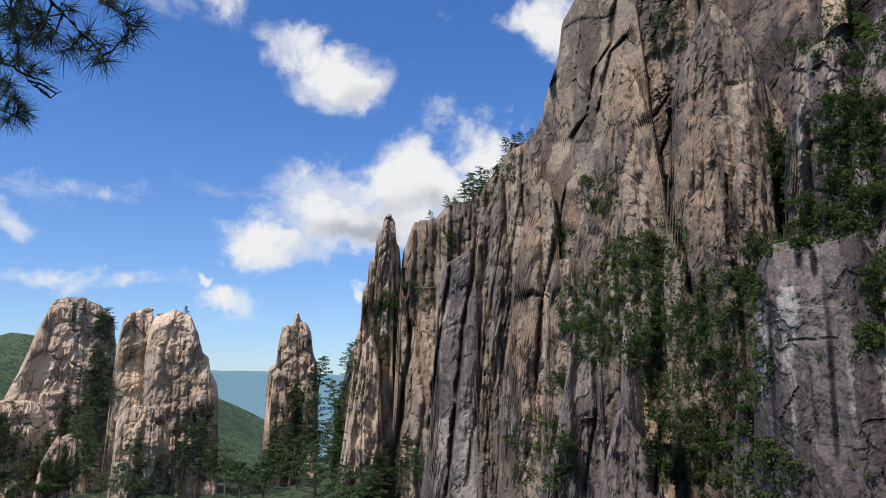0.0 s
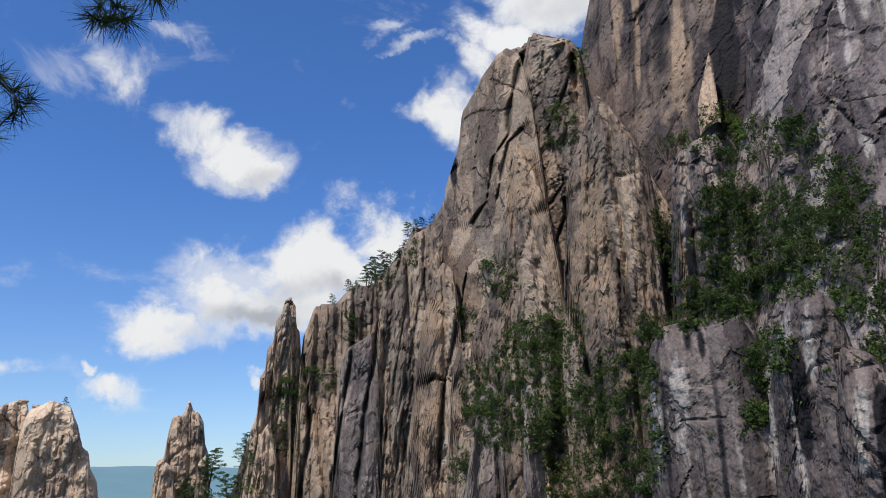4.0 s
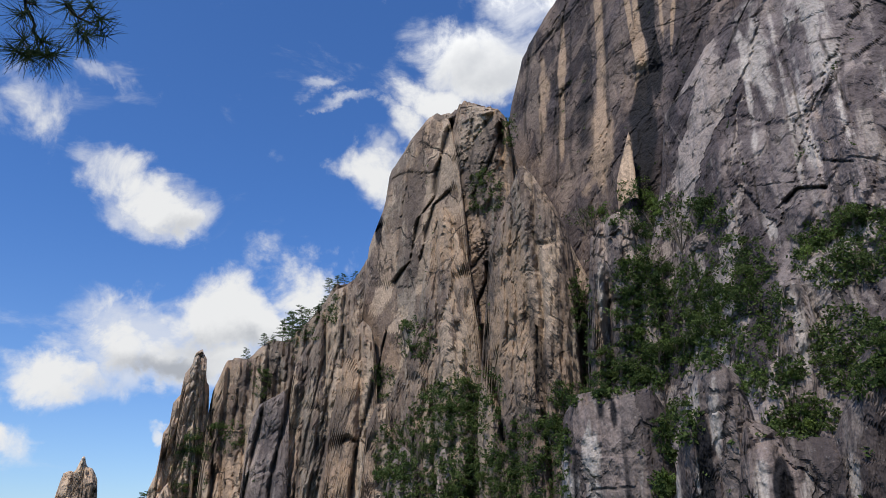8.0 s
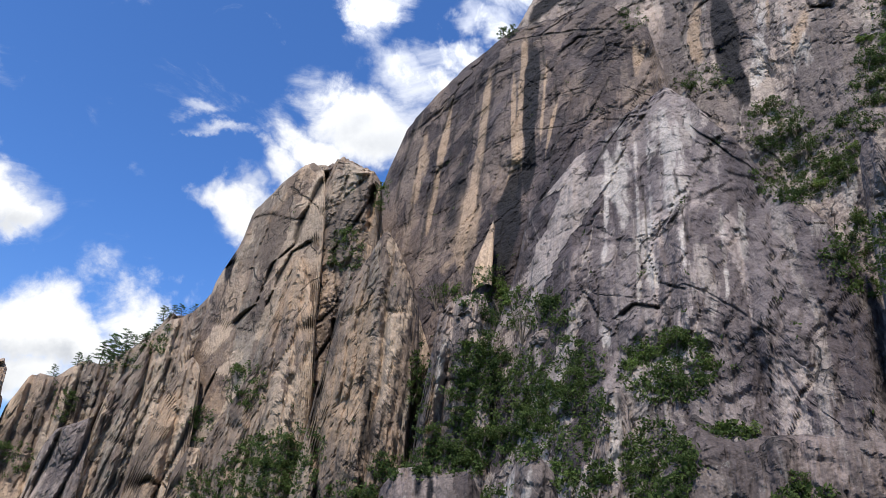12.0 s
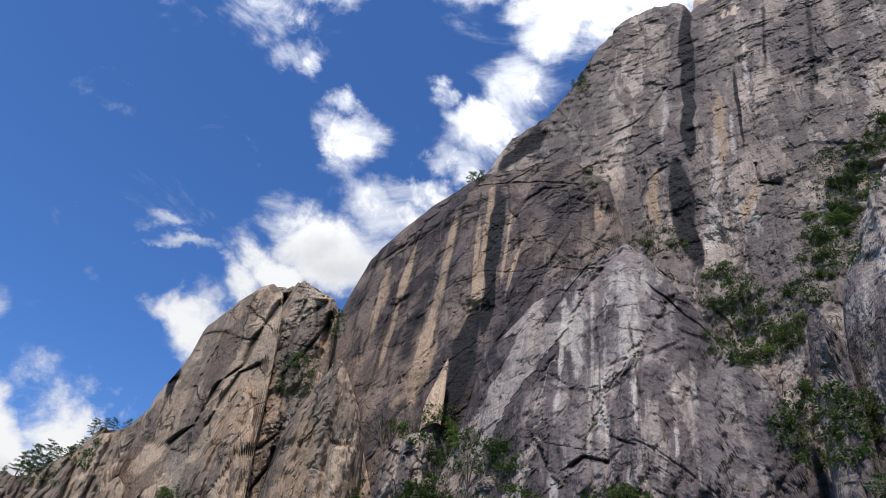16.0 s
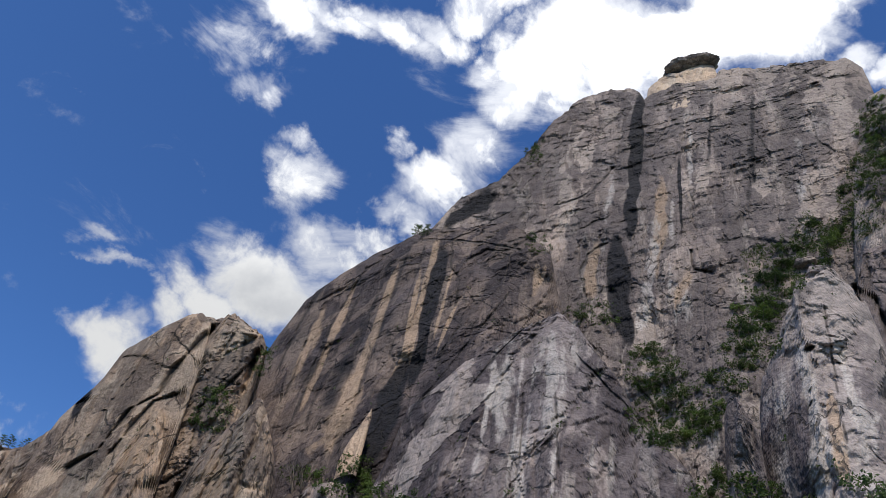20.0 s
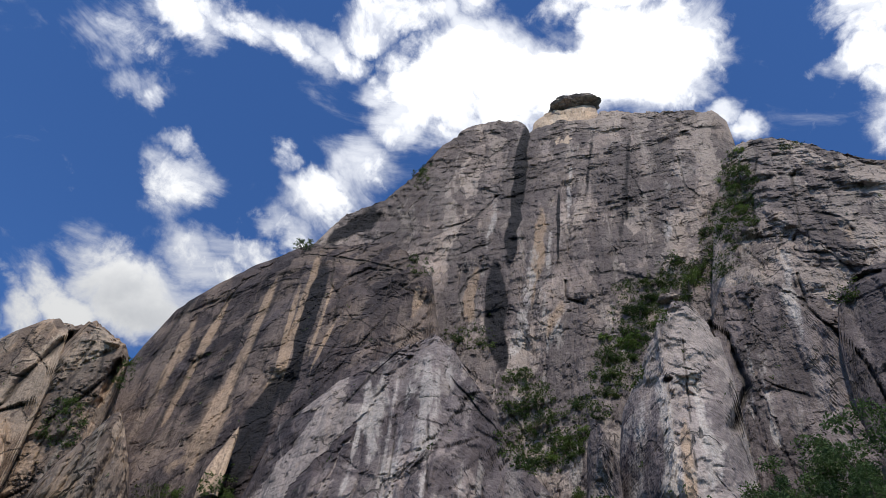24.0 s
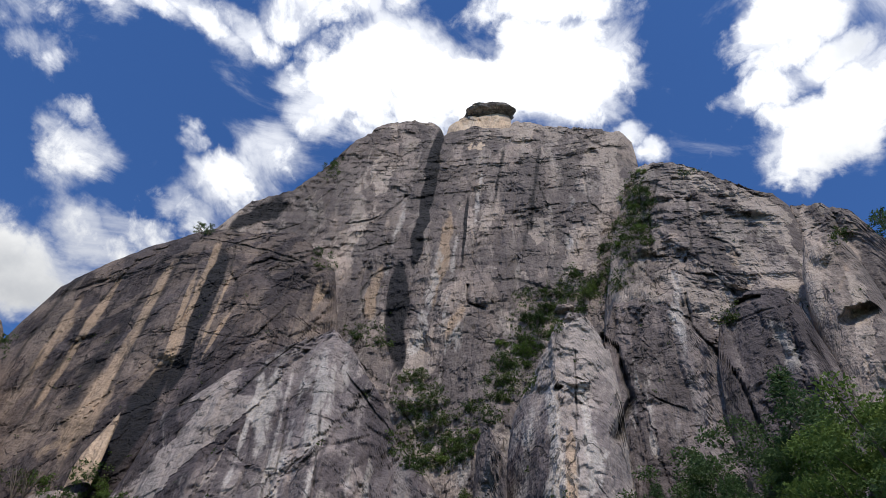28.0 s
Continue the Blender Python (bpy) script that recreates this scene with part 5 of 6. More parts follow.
def leaves(rng, clumps, n, size, flat=0.0, narrow=0.5):
    """n leaf blades spread through the clumps, each clump a centre and three radii."""
    c = np.array(clumps, float)
    weight = np.cbrt(c[:, 3] * c[:, 4] * c[:, 5]) ** 2
    pick = rng.choice(len(c), n, p=weight / weight.sum())
    d = rng.normal(size=(n, 3))
    d /= np.linalg.norm(d, axis=1)[:, None]
    mid = c[pick, :3] + d * c[pick, 3:] * (rng.random(n) ** 0.45)[:, None]
    along = rng.normal(size=(n, 3)) + d * 0.7
    along[:, 2] *= 1 - flat
    along /= np.linalg.norm(along, axis=1)[:, None]
    side = np.cross(along, rng.normal(size=(n, 3)))
    side /= np.linalg.norm(side, axis=1)[:, None]
    s = size * (0.6 + 0.8 * rng.random(n))[:, None]
    verts = np.stack([mid - along * s, mid + side * s * narrow, mid + along * s, mid - side * s * narrow], 1).reshape(-1, 3)
    return verts, np.arange(4 * n).reshape(-1, 4)


def plant(name, label, category, wood, crown, leaf, group):
    ob = thing(name, label, category, group)
    mesh_object("trunk", *wood, BARK, ob, smooth=True)
    mesh_object("crown", *crown, leaf, ob)
    return ob


def shrub(seed, leaf, label, blades=1000):
    """A rounded shrub about 2 m across, standing on its base."""
    rng = np.random.default_rng(seed)
    clumps, wood = [], []
    for k in range(11):
        q, r, h = rng.random() * 6.28, 0.75 * rng.random() ** 0.6, 0.25 + 0.95 * rng.random()
        x, y = r * math.cos(q), r * math.sin(q)
        clumps.append((x, y, h, *(0.2 + 0.25 * rng.random(2)), 0.14 + 0.16 * rng.random()))
        if k < 5:
            wood.append(tube([(0, 0, -0.25), (x * 0.4, y * 0.4, h * 0.5), (x, y, h)], [0.05, 0.035, 0.01], 5))
    return plant("shrub", label, "shrub", join(wood), leaves(rng, clumps, blades, 0.06), leaf, "shrubs on the cliff ledges")


def pine(seed, label, blades=1000):
    """A pine 1 unit high with flat layered foliage on a bent trunk."""
    rng = np.random.default_rng(seed)
    lean = rng.normal(size=2) * 0.08
    trunk = [(lean[0] * t * t + 0.02 * math.sin(5 * t + seed), lean[1] * t, t) for t in (-0.05, 0.2, 0.4, 0.6, 0.8, 1.0)]
    wood, clumps = [tube(trunk, [0.028, 0.024, 0.02, 0.015, 0.01, 0.004], 6)], []
    for k in range(20):
        t = 0.25 + 0.75 * (k + 0.8 * rng.random()) / 19.5
        q, reach = k * 2.4 + rng.random(), (0.34 * (1.08 - t) + 0.1) * (0.7 + 0.5 * rng.random())
        x, y = lean[0] * t * t, lean[1] * t
        tip = (x + reach * math.cos(q), y + reach * math.sin(q), t + 0.02 + 0.04 * rng.random())
        wood.append(tube([(x, y, t - 0.03), ((x + tip[0]) / 2, (y + tip[1]) / 2, t - 0.01), tip], [0.009, 0.006, 0.002], 4))
        for f in (0.55, 1.0):
            clumps.append((x + (tip[0] - x) * f, y + (tip[1] - y) * f, tip[2] + 0.01, 0.07 + 0.05 * rng.random(), 0.07 + 0.05 * rng.random(), 0.035))
    return plant("pine_tree", label, "pine tree", join(wood), leaves(rng, clumps, blades, 0.03, 0.5, 0.35), PINE_LEAF, "pines on the rocks")


def spruce(seed, label, blades=4200):
    """A pointed conifer 1 unit high."""
    rng = np.random.default_rng(seed)
    wood, clumps = [tube([(0, 0, -0.05), (0, 0, 0.5), (0, 0, 1.0)], [0.025, 0.015, 0.003], 6)], []
    for k in range(34):
        t = 0.12 + 0.86 * k / 33
        q, reach = k * 2.4, 0.27 * (1.02 - t) * (0.75 + 0.5 * rng.random())
        tip = (reach * math.cos(q), reach * math.sin(q), t - 0.05)
        wood.append(tube([(0, 0, t), tip], [0.006, 0.002], 4))
        for f in (0.5, 1.0):
            clumps.append((tip[0] * f, tip[1] * f, t - 0.05 * f, 0.05, 0.05, 0.03))
    return plant("conifer", label, "conifer", join(wood), leaves(rng, clumps, blades, 0.012, 0.2, 0.3), PINE_LEAF, "conifers below the cliff")


def broadleaf(seed, leaf, label, blades=5200, size=0.0112):
    """A spreading broad-leaved tree 1 unit high."""
    rng = np.random.default_rng(seed)
    wood, clumps = [tube([(0, 0, -0.1), (0.02, 0.01, 0.25), (0.0, 0.03, 0.55)], [0.035, 0.028, 0.015], 7)], []
    for k in range(24):
        q, r = k * 2.4 + rng.random() * 0.5, 0.08 + 0.36 * rng.random() ** 0.7
        h = 0.35 + 0.55 * rng.random() * (1 - (r / 0.5) ** 2 * 0.6) + 0.06
        tip = (r * math.cos(q), r * math.sin(q), h)
        if k < 12:
            wood.append(tube([(0.01, 0.01, 0.2 + 0.25 * rng.random()), (tip[0] * 0.5, tip[1] * 0.5, h * 0.7), tip], [0.014, 0.008, 0.002], 5))
        clumps.append((*tip, 0.08 + 0.04 * rng.random(), 0.08 + 0.04 * rng.random(), 0.03 + 0.025 * rng.random()))
    return plant("tree", label, "tree", join(wood), leaves(rng, clumps, blades, size), leaf, "trees at the cliff foot")


def sight(b, e):
    """Distance and height at which the line from the lookout at that bearing and rise meets the rock, or None."""
    best = None
    for a, r, z in ROCKS:
        if not a[0] <= b <= a[-1]:
            continue
        k = int((b - a[0]) / (a[-1] - a[0]) * (len(a) - 1))
        up = np.degrees(np.arctan2(z[:, k] - EYE.z, r[:, k])) >= e
        if up.any() and not up[0]:
            i = int(np.argmax(up))
            if best is None or r[i, k] < best[0]:
                best = (float(r[i, k]), float(z[i, k]))
    return best


def spot(b, r, z):
    return Vector((r * math.sin(radians(b)), r * math.cos(radians(b)), z))


def rest(b, e):
    """The rock at that bearing and rise, or the crest below it."""
    while sight(b, e) is None:
        e -= 0.1
    return sight(b, e)


for label, b, e, size, seed, mat in (
        ("huge flat-topped boulder balanced on the summit", 60.3, 58.5, (22, 13, 6.2), 1, GREY_ROCK),
        ("grey boulder capping the pale pillar", 68.4, 41.6, (4.6, 4, 2.2), 3, GREY_ROCK),
        ("square grey block on a cliff ledge", 35.0, 20.3, (2.6, 2.2, 1.9), 4, GREY_ROCK),
        ("small square block on a cliff ledge", 34.3, 20.2, (1.5, 1.4, 1.3), 5, GREY_ROCK),
        ("small grey boulder on top of the tan pinnacle", -21.6, 6.1, (2.4, 2, 1.0), 6, SUNNY_ROCK),
        ("small boulder beside the pinnacle top", -20.8, 5.9, (1.5, 1.4, 0.9), 7, SUNNY_ROCK)):
    hit = rest(b, e)
    rock = boulder(label, b, hit[0] + size[1] * 0.15, hit[1] - 0.2, size, seed, mat)
    if seed == 1:
        rock.matrix_basis = rock.matrix_basis @ pose(0, 0, 0, 0, -7)

# where plants grow on the rock: bearing, rise, half width, half height, number, kind
GREEN_RIDGE = [
    (-4.1, 5.0, 1.1, 3.0, 7, 's'), (-1.7, 7.6, 1.2, 1.0, 4, 's'),
    (0.3, 11.7, 0.8, 0.8, 2, 's'), (2.1, 14.8, 2.5, 0.5, 9, 'p'),
    (4.9, 17.0, 1.1, 1.1, 4, 's'), (-7.8, 0.7, 2.0, 2.6, 10, 'p'),
    (-10.0, -2.9, 2.6, 2.4, 9, 'p'), (-14.1, -4.5, 3.0, 1.7, 10, 's'),
    (-24.6, 3.0, 0.9, 1.8, 9, 'p'), (-24.8, 0.4, 1.5, 2.0, 12, 'p'), (-25.2, -2.6, 1.8, 1.6, 7, 'p'), (-21.3, -6.2, 2.6, 1.4, 4, 'p'), (-26.6, -5.8, 2.6, 1.6, 5, 'p'), (-17.6, -1.8, 0.9, 1.2, 6, 's'), (-17.4, -4.4, 1.6, 1.6, 8, 'p'), (-9.4, -2.0, 1.8, 2.4, 14, 'p'), (-8.7, 1.4, 0.8, 2.4, 9, 'p'), (-30.0, -2.6, 0.9, 1.2, 5, 'p'),
    (-26.6, -3.8, 2.6, 2.2, 5, 's'), (-29.1, -4.7, 1.7, 1.7, 5, 's'),
    (-18.1, -2.5, 1.1, 1.1, 3, 's'), (-3.5, -5.8, 2.0, 1.7, 5, 'p'),
]
GREEN_BAND = [
    (12.2, 14.8, 1.4, 1.6, 4, 's'), (9.5, 11.8, 0.9, 1.2, 3, 's'),
    (14.9, 9.0, 3.3, 2.4, 8, 's'), (12.6, 5.3, 3.3, 3.3, 8, 's'),
    (18.8, 1.9, 4.1, 4.8, 17, 's'), (21.1, 7.1, 2.2, 2.0, 6, 's'),
    (16.7, -2.5, 2.2, 3.7, 8, 's'), (20.3, -4.9, 3.9, 2.4, 10, 's'),
    (7.3, -4.2, 2.2, 2.6, 6, 's'), (8.5, 1.1, 0.7, 1.2, 2, 's'),
    (18.0, 26.0, 1.4, 1.6, 4, 's'), (20.4, 30.2, 0.6, 1.2, 3, 's'),
    (14.7, 10.0, 2.4, 1.6, 6, 's'), (16.7, 11.0, 2.0, 1.6, 5, 's'),
    (10.5, 6.6, 1.5, 2.1, 5, 's'), (15.9, 4.9, 4.6, 1.6, 11, 's'),
    (22.6, 6.7, 0.8, 2.1, 3, 's'), (23.4, 10.2, 1.1, 0.9, 5, 's'), (26.2, 10.9, 1.8, 0.8, 7, 's'), (29.2, 11.0, 1.4, 0.9, 5, 's'), (30.4, 7.0, 0.5, 1.6, 4, 's'),
]
GREEN_LEDGES = [
    (25.2, 16.8, 0.8, 2.6, 4, 's'), (30.5, 18.2, 2.5, 2.4, 8, 's'),
    (36.4, 18.7, 3.0, 2.0, 9, 's'), (31.9, 15.6, 3.8, 3.3, 14, 's'),
    (36.6, 15.1, 3.4, 2.4, 9, 's'), (29.8, 12.5, 4.7, 1.5, 9, 's'),
    (37.8, 10.9, 2.1, 1.5, 6, 'b'), (39.4, 7.7, 2.1, 1.2, 5, 'b'),
    (44.4, 18.6, 3.4, 2.4, 8, 's'), (43.4, 11.8, 2.4, 2.8, 8, 's'),
    (31.7, 8.1, 1.0, 1.6, 3, 's'), (29.6, 3.8, 0.7, 0.8, 1, 'b'),
    (29.3, 19.2, 1.1, 0.7, 3, 'b'), (48.8, 14.0, 1.7, 0.5, 3, 'b'),
    (52.8, 9.0, 1.7, 1.6, 4, 's'),
]
GREEN_UPPER = [
    (32.4, 22.8, 2.6, 1.5, 5, 's'), (35.2, 22.4, 1.8, 1.3, 3, 's'),
    (49.0, 39.0, 2.5, 0.9, 4, 's'), (54.2, 35.1, 2.4, 1.6, 6, 's'),
    (55.8, 31.4, 3.3, 2.0, 7, 's'), (43.0, 43.8, 1.3, 0.6, 3, 's'),
    (30.6, 43.3, 0.7, 0.3, 1, 'p'), (40.9, 50.7, 0.7, 0.8, 2, 's'),
    (59.9, 34.4, 1.5, 0.6, 2, 's'), (30.2, 25.0, 1.3, 0.8, 2, 's'),
    (27.0, 23.4, 2.1, 0.8, 3, 's'),
]
GREEN_RIGHT = [
    (60.0, 25.2, 3.6, 2.4, 11, 's'), (69.4, 42.9, 2.8, 1.6, 6, 's'),
    (64.9, 40.8, 2.2, 2.4, 6, 's'), (63.3, 37.1, 2.0, 1.6, 5, 's'),
    (73.2, 43.5, 2.3, 0.8, 4, 's'), (76.3, 46.6, 2.3, 1.6, 6, 's'),
    (77.6, 48.9, 1.5, 1.6, 4, 's'), (83.3, 39.6, 1.0, 0.6, 2, 's'),
    (94.9, 42.5, 1.1, 0.5, 2, 'b'), (83.8, 50.2, 1.2, 0.2, 2, 's'),
]
SHRUBS = [shrub(100 + k, SHRUB_LEAF, "dark green leafy shrub growing from a cliff ledge") for k in range(5)]
YOUNG = [shrub(120 + k, BRIGHT_LEAF, "bright green young shrub on a cliff ledge") for k in range(2)]
PINES = [pine(140 + k, "small windswept pine with flat layered foliage") for k in range(4)]
FAR_TREES = [broadleaf(170 + k, TREE_LEAF, "dark leafy tree in the wooded saddle", 800, 0.034) for k in range(2)]
SPRUCES = [spruce(160 + k, "dark pointed conifer below the cliff") for k in range(2)]
TREES = [broadleaf(180 + k, TREE_LEAF, "dark leafy tree at the cliff foot") for k in range(4)]
LIGHT_TREES = [broadleaf(190 + k, BRIGHT_LEAF, "fresh green leafy tree at the cliff foot") for k in range(2)]
for n, ob in enumerate(FAR_TREES + SHRUBS + YOUNG + PINES + SPRUCES + TREES + LIGHT_TREES):
    ob.matrix_basis = pose(-14 - 3 * n, -30, ground_height(np.array(180.0), np.array(33.0))) @ Matrix.Scale(2.0, 4)
rng = np.random.default_rng(7)
scrub = []


def set_plant(models, at, scale, tall=1.0):
    m = Matrix.Translation(at) @ Matrix.Rotation(rng.random() * 6.28, 4, "Z") @ Matrix.Diagonal((scale, scale, scale * tall, 1))
    model = models[int(rng.integers(len(models)))]
    return copy_thing(model, m @ Matrix.Diagonal((*[1 / s for s in model.scale], 1)))


GULLY = [(74.5, 45.5, 2.0, 1.3, 8, "s"), (72, 43.2, 2.0, 1.0, 7, "s"), (66.5, 41.5, 2.0, 1.4, 6, "s"), (63.5, 38.6, 1.6, 1.6, 6, "s"), (61.3, 35.2, 1.4, 1.8, 5, "s"), (58, 32.5, 1.8, 1.6, 6, "s"), (77.9, 50, 1.2, 1.4, 6, "s"), (76.8, 47.6, 1.6, 1.3, 7, "s"),
         (76.6, 49.6, 0.9, 1.2, 5, "s"), (75.0, 46.6, 1.3, 1.2, 7, "s"), (69.4, 43.4, 2.0, 0.9, 7, "s"), (66.4, 40.8, 1.3, 1.2, 6, "s"), (64.4, 38.9, 1.2, 1.4, 6, "s"), (62.6, 36.8, 1.0, 1.5, 5, "s"), (55.4, 34.4, 1.8, 1.4, 6, "s"), (56.2, 30.9, 2.2, 1.4, 7, "s"), (41.8, 50.8, 0.7, 0.7, 4, "s")]
for b, e, w, h, count, kind in GULLY + GREEN_RIDGE + GREEN_BAND + GREEN_LEDGES + GREEN_UPPER + GREEN_RIGHT:
    wide = math.cos(radians(e))
    count = max(1, round((1.25 if b < 24 else 1.15) * count)) if kind != "p" else count
    single = count if kind == "p" else max(1, round((0.5 if b < 24 else 0.6) * count))
    for k in range(count):
        q, f = rng.random() * 6.28, rng.random() ** 0.5
        bb, ee = b + w * f * math.cos(q), e + h * f * math.sin(q)
        hit = sight(bb, ee)
        if hit is None:
            continue
        far = math.hypot(hit[0], hit[1])
        half = radians((1.1 if b < 24 else 1.12) * math.sqrt(w * wide * h / count)) * far * (0.75 + 0.6 * rng.random())
        half = min(max(half, 1.0), 3.3)
        if k >= single:
            for piece in range(4):
                c = spot(bb, hit[0] - 0.2 * half, hit[1]) + Vector(rng.normal(size=3)) * 0.42 * half
                scrub.append((*c, 0.45 * half, 0.45 * half, 0.32 * half))
        elif kind == "p":
            set_plant(PINES, spot(bb, hit[0] - 0.3, hit[1] - 0.8 * half), half * 2.8)
        else:
            set_plant(YOUNG if kind == "b" or (b > 24 and rng.random() < 0.16) else SHRUBS, spot(bb, hit[0] - 0.15 * half, hit[1] - 0.65 * half), half, 0.8 + 0.5 * rng.random())
    for k in range(int(34 * w * wide * h) + 16):
        q, f = rng.random() * 6.28, 1.12 * rng.random() ** 0.5
        bb = b + w * f * math.cos(q)
        hit = sight(bb, e + h * f * math.sin(q))
        if hit:
            p = spot(bb, hit[0] - 0.2, hit[1])
            s = 0.35 + 0.5 * rng.random()
            scrub.append((*p, s, s, s * 0.6))
for k in range(420):  # grass and low scrub in the joints of the rock
    bb, ee = -8 + 104 * rng.random(), -6 + 56 * rng.random() ** 1.4
    hit = sight(bb, ee)
    if hit:
        s = 0.25 + 0.4 * rng.random()
        scrub.append((*spot(bb, hit[0] - 0.1, hit[1]), s, s, s * 0.7))
tagged(mesh_object("ledge_scrub", *leaves(rng, scrub, 14 * len(scrub), 0.19), SHRUB_LEAF), "low green scrub and grass in the rock joints", "scrub", kind="stuff")

for b, e, size in ((-8.3, 1.6, 9.0), (-8.0, -1.0, 8.0), (-7.2, 2.0, 7.0), (-19.0, 5.6, 2.4), (2.4, 14.6, 7.0), (1.7, 14.5, 5.0), (3.2, 15.4, 5.5), (5.2, 18.2, 4.0), (-0.9, 13.0, 3.0), (0.4, 14.0, 3.4), (0.9, 14.2, 2.6), (2.0, 14.6, 4.2), (2.8, 15.0, 4.6), (3.7, 15.9, 3.6), (4.2, 16.5, 3.0), (4.6, 17.0, 3.6), (5.7, 18.8, 2.8), (6.3, 19.2, 3.0), (7.0, 19.4, 2.6), (30.2, 43.3, 5.0), (41.6, 51.0, 4.0), (42.4, 51.6, 3.2)):
    hit = rest(b, e)
    set_plant(PINES, spot(b, hit[0] + 0.5, hit[1] - 0.5), size)


def bare_shrub(seed):
    """A leafless shrub with pale forking twigs, 1 unit high."""
    local = np.random.default_rng(seed)
    ob = thing("bare_shrub", "leafless pale grey shrub on a cliff ledge", "shrub", "leafless shrubs")
    stems, twigs = [], []
    for k in range(6):
        q = k * 1.05 + local.random()
        top = Vector((0.45 * math.cos(q), 0.45 * math.sin(q), 0.75 + 0.3 * local.random()))
        stems.append(tube([(0, 0, -0.1), tuple(top * 0.5 + Vector((0, 0, 0.08))), tuple(top)], [0.022, 0.014, 0.005], 5))
        for s in range(6):
            base = top * (0.4 + 0.1 * s)
            way = Vector(local.normal(size=3)) * 0.16 + Vector((0, 0, 0.14))
            twigs.append(tube([tuple(base), tuple(base + way)], [0.007, 0.002], 4))
    mesh_object("stem", *join(stems), BARK, ob, smooth=True)
    mesh_object("twig", *join(twigs), BARK, ob, smooth=True)
    return ob


for k, (b, e, size) in enumerate(((26.0, 22.4, 5.5), (26.6, 22.8, 4.0), (33.2, 20.4, 4.5), (31.4, 22.0, 3.5))):
    hit = rest(b, e)
    bare_shrub(300 + k).matrix_basis = Matrix.Translation(spot(b, hit[0] - 0.6, hit[1] - 0.4)) @ Matrix.Scale(size, 4)

# the saddle between the pinnacles
for k in range(120):
    b, r = -37 + 32 * rng.random(), 100 + 140 * rng.random()
    if b < -16 and k % 3:
        continue
    h = float(ground_height(np.array(b), np.array(r)))
    rock = sight(b, math.degrees(math.atan2(h + 6 - EYE.z, r)))
    if rock and rock[0] < r:
        r = rock[0] - 2
        h = float(ground_height(np.array(b), np.array(r)))
    set_plant(PINES if k % 2 else FAR_TREES, spot(b, r, h - 0.3), (6 if b > -16 else 3.2) + (5 if b > -16 else 2.5) * rng.random())
# the wooded slope beside the lookout: bearing and rise of the tree tops
TOPS = [(62, 26.5), (67, 28), (72, 29.8), (77.6, 30.6), (83.2, 31.6), (86, 33), (88.4, 33.8), (91.3, 35.4), (95, 37.3), (104, 40)]
for row, (d, drop, gap) in enumerate(((52, 0.3, 1.7), (45, 2.2, 2.0), (38, 4.6, 2.4), (30, 8.0, 3.0))):
    b = (64.0, 66.0, 70.0, 78.0)[row]
    while b < 112:
        e = float(np.interp(b, *np.array(TOPS).T)) - drop + (0.0 if b < 86 else 0.9) + rng.normal() * 0.9
        h = float(ground_height(np.array(b), np.array(float(d))))
        tall = EYE.z + d * math.tan(radians(e)) - h
        if 2.5 < tall < 13:
            models = SPRUCES if (b < 88 and rng.random() < 0.5) else (LIGHT_TREES if b > 87 and rng.random() < 0.6 else TREES)
            set_plant(models, spot(b, d + rng.normal() * 1.5, h - 0.2), tall)
        b += gap * (0.7 + 0.6 * rng.random())
h = float(ground_height(np.array(86.0), np.array(46.0)))
set_plant(SPRUCES, spot(86.0, 46.0, h - 0.2), EYE.z + 46 * math.tan(radians(35.8)) - h)
for b, e, d in ((84.0, 31.8, 46.0), (87.6, 34.6, 49.0), (80.5, 30.2, 46.0), (76.0, 28.4, 48.0)):
    h = float(ground_height(np.array(b), np.array(d)))
    set_plant(SPRUCES, spot(b, d, h - 0.2), EYE.z + d * math.tan(radians(e)) - h, 0.9)
hit = rest(98.5, 41.0)
set_plant(PINES, spot(98.5, hit[0], hit[1] - 0.5), 11.0)


# ---- the pine beside the lookout ----
def near_point(b, e, d):
    return spot(b, d * math.cos(radians(e)), EYE.z + d * math.sin(radians(e)))


lookout_pine = thing("pine_tree", "pine beside the lookout with long needles on drooping twigs", "pine tree")
DARK_BARK = bark_material((0.012, 0.01, 0.009), (0.05, 0.042, 0.035))
foot = spot(-78, 3.1, float(ground_height(np.array(-78.0), np.array(3.1))) - 0.2)
trunk_line = [foot, foot + Vector((0.05, 0.05, 1.5)), foot + Vector((0.0, 0.2, 3.0)), foot + Vector((0.1, 0.15, 4.6)), foot + Vector((0.05, 0.1, 6.2))]
mesh_object("trunk", *tube(trunk_line, [0.15, 0.13, 0.11, 0.08, 0.03], 12), BARK, lookout_pine, smooth=True)
NEEDLE = leaf_material("long_needles", (0.013, 0.024, 0.011), (0.055, 0.078, 0.03))


def limb(points, thick):
    pts = [trunk_line[2 if points[0][1] < 30 else 3]] + [near_point(*p) for p in points]
    fine = []
    for k in range(len(pts) - 1):
        for f in (0.0, 0.33, 0.67):
            fine.append(pts[k].lerp(pts[k + 1], f) + Vector(rng.normal(size=3)) * 0.004)
    fine.append(pts[-1])
    n = len(fine)
    ob = mesh_object("branch", *tube(fine, [0.45 * thick * (1 - 0.8 * k / n) for k in range(n)], 6), DARK_BARK, lookout_pine, smooth=True)
    return fine, ob


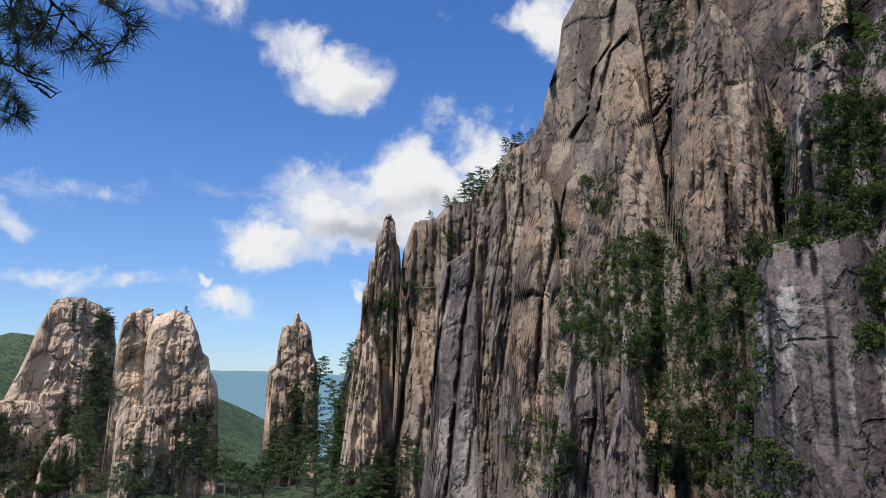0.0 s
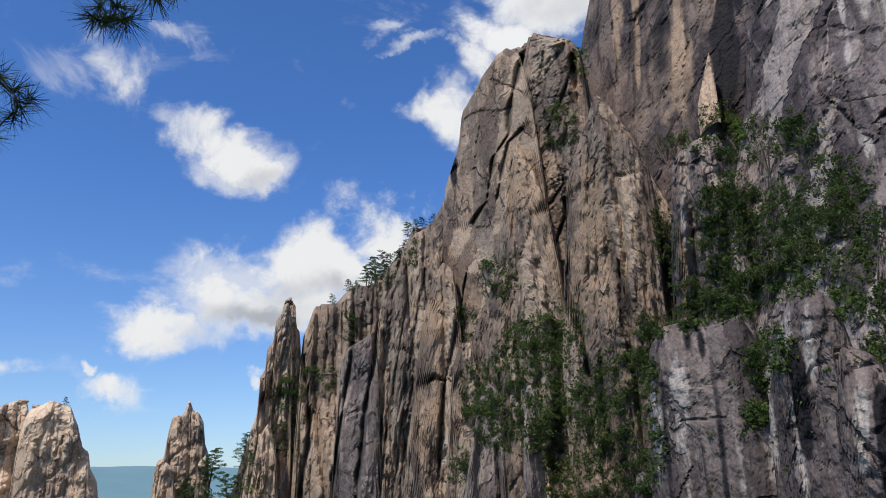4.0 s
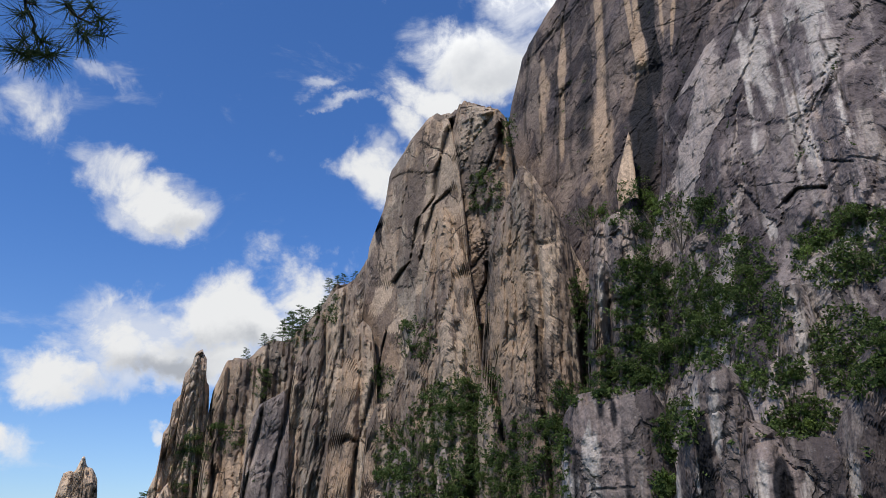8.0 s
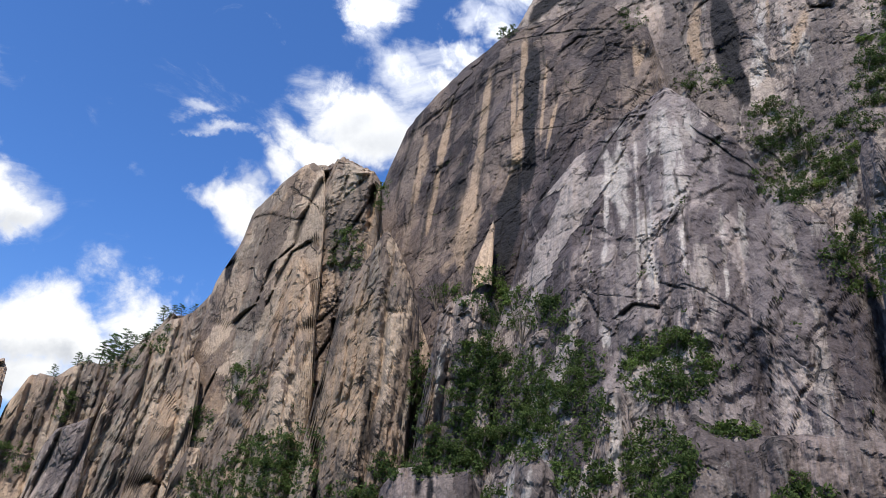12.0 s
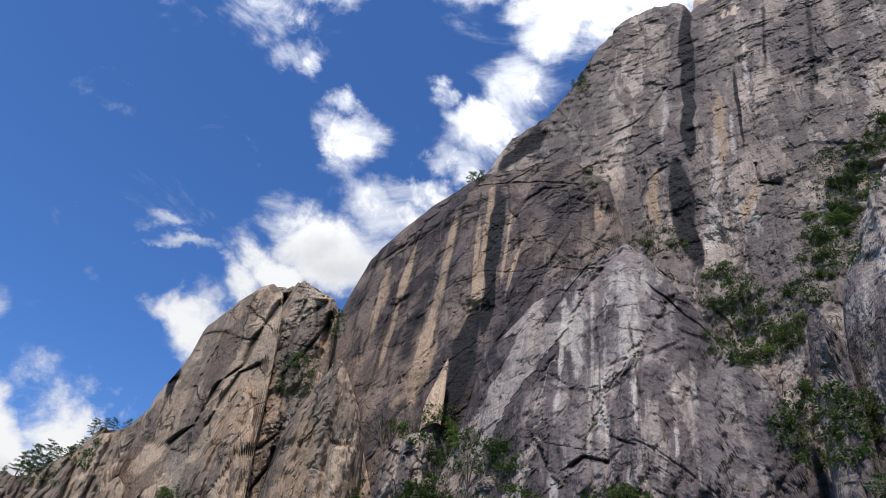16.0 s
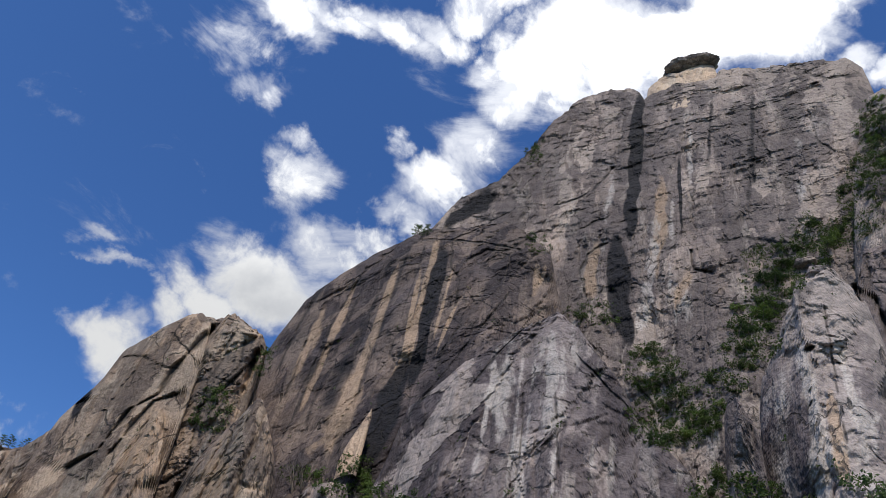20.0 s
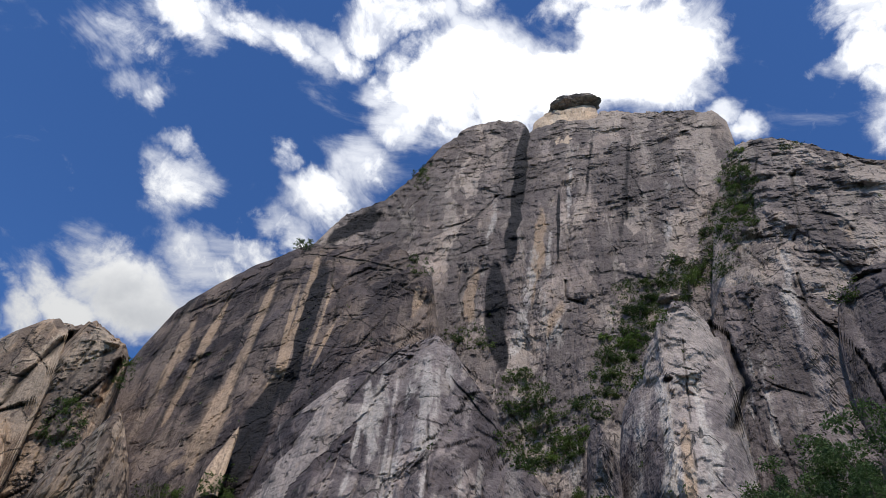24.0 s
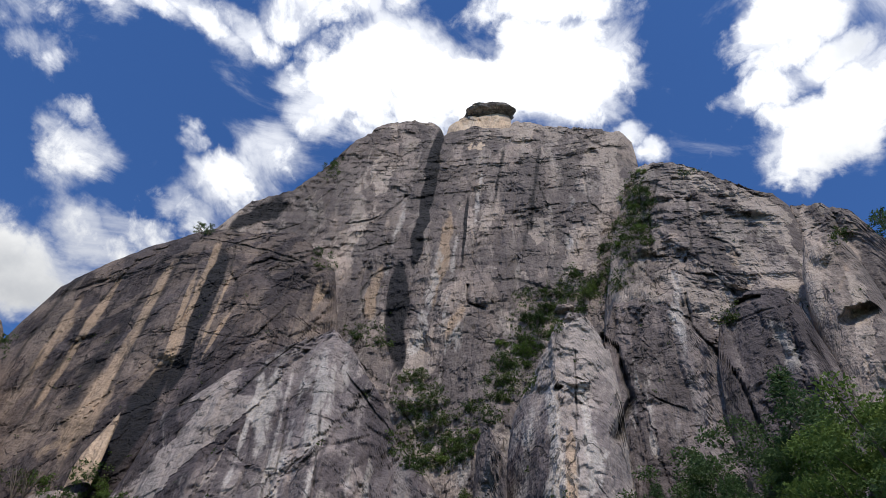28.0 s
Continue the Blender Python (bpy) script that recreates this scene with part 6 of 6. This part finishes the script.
def tuft(at, out, twig_from, parent, count=58, length=0.06):
    """A brush of long needles at a twig's end, with its twig."""
    side = out.orthogonal().normalized()
    up = out.cross(side)
    verts, quads = [], []
    for k in range(count):
        q, open_ = rng.random() * 6.28, radians(12 + 88 * rng.random() ** 0.7)
        way = (out * math.cos(open_) + (side * math.cos(q) + up * math.sin(q)) * math.sin(open_)).normalized()
        base = at - out * 0.035 * rng.random()
        tip = base + way * length * (0.75 + 0.4 * rng.random()) + Vector((0, 0, -0.006))
        flat = way.cross(Vector(rng.normal(size=3))).normalized() * 0.001
        n = len(verts)
        verts += [tuple(base + flat), tuple(base - flat), tuple(tip - flat * 0.3), tuple(tip + flat * 0.3)]
        quads.append((n, n + 1, n + 2, n + 3))
    mesh_object("needles", np.array(verts), np.array(quads), NEEDLE, parent)
    mid = twig_from.lerp(at, 0.5) + Vector((0, 0, -0.012))
    mesh_object("twig", *tube([twig_from, mid, at], [0.003, 0.0025, 0.0015], 5), DARK_BARK, parent, smooth=True)


def tufts_along(fine, ends, dist, parent, count=58, length=0.06):
    for b, e in ends:
        at = near_point(b, e, dist * (0.94 + 0.12 * rng.random()))
        start = min(fine, key=lambda p: (p - at).length)
        start = start if (start - at).length > 0.03 else fine[max(0, fine.index(start) - 2)]
        out = (at - start).normalized() + Vector(rng.normal(size=3)) * 0.25
        tuft(at, out.normalized(), start, parent, count, length)


fine, ob = limb([(-34.0, 27.5, 2.4), (-30.2, 26.5, 2.25), (-28.3, 24.7, 2.2), (-26.7, 23.9, 2.2), (-26.1, 23.2, 2.2)], 0.02)
tufts_along(fine, [(-25.7, 23.0), (-26.6, 22.7), (-27.3, 24.6), (-28.1, 23.6), (-28.7, 22.9), (-27.5, 23.4), (-26.0, 24.0), (-28.3, 25.8), (-30.6, 25.3), (-24.7, 24.8)], 2.2, ob)
tufts_along(fine, [(-32.1, 24.9), (-32.2, 23.8), (-31.0, 24.3), (-30.2, 24.0), (-30.6, 23.2), (-31.6, 22.9), (-29.6, 23.5), (-31.4, 25.6), (-33.0, 24.2), (-31.8, 24.4), (-30.0, 24.6)], 2.35, ob, 90)
fine, ob = limb([(-33.0, 29.5, 2.4), (-27.0, 27.0, 2.2), (-25.1, 26.0, 2.15), (-24.3, 25.6, 2.15)], 0.014)
tufts_along(fine, [(-23.6, 25.9), (-24.6, 26.4), (-24.2, 25.2), (-25.6, 26.9), (-26.4, 27.4)], 2.15, ob)
fine, ob = limb([(-36.0, 21.5, 3.6), (-32.5, 21.5, 3.5), (-31.3, 21.3, 3.5), (-30.2, 20.5, 3.5), (-29.1, 20.0, 3.5), (-28.5, 20.4, 3.5)], 0.016)
tufts_along(fine, [(-32.4, 21.8), (-31.6, 21.9), (-31.0, 21.9), (-30.3, 21.8), (-29.7, 21.5), (-31.3, 22.2), (-30.6, 21.3)], 3.5, ob, 80, 0.065)
for k in range(7):  # bare forked twigs
    start = fine[-3 - k]
    tip = near_point(-30.6 + 0.32 * k, 20.3 + 0.45 * rng.random(), 3.5)
    mid = start.lerp(tip, 0.5) + Vector(rng.normal(size=3)) * 0.01
    mesh_object("twig", *tube([start, mid, tip], [0.004, 0.003, 0.0015], 5), DARK_BARK, ob, smooth=True)
fine, ob = limb([(-37.0, 19.5, 3.9), (-33.5, 18.6, 3.8), (-32.0, 18.4, 3.8), (-31.2, 18.3, 3.8)], 0.016)
tufts_along(fine, [(-31.9, 19.9), (-31.3, 19.5), (-30.8, 19.1), (-31.7, 18.9), (-31.0, 18.4), (-31.7, 17.9), (-30.6, 18.1), (-32.2, 20.5), (-31.7, 20.4), (-30.5, 18.7), (-32.6, 19.4), (-32.5, 18.3)], 3.8, ob, 100, 0.075)
fine, ob = limb([(-24.0, 40.0, 2.1), (-20.9, 35.9, 2.0), (-19.6, 34.3, 2.0), (-19.1, 33.2, 2.0), (-19.1, 32.4, 2.0), (-19.4, 31.6, 2.0)], 0.017)
tufts_along(fine, [(-20.6, 32.1), (-19.6, 31.6), (-19.1, 32.2), (-17.5, 32.4), (-18.5, 33.1), (-20.7, 34.2), (-19.6, 35.4), (-20.0, 32.8), (-18.2, 32.2)], 2.0, ob)
fine, ob = limb([(-22.0, 41.0, 2.1), (-18.6, 36.6, 2.0), (-17.1, 35.3, 2.0), (-16.3, 34.9, 2.0), (-15.8, 34.3, 2.0)], 0.013)
tufts_along(fine, [(-15.0, 35.0), (-14.8, 35.5), (-15.7, 34.2), (-16.4, 34.4), (-17.6, 35.9), (-15.9, 36.4)], 2.0, ob)
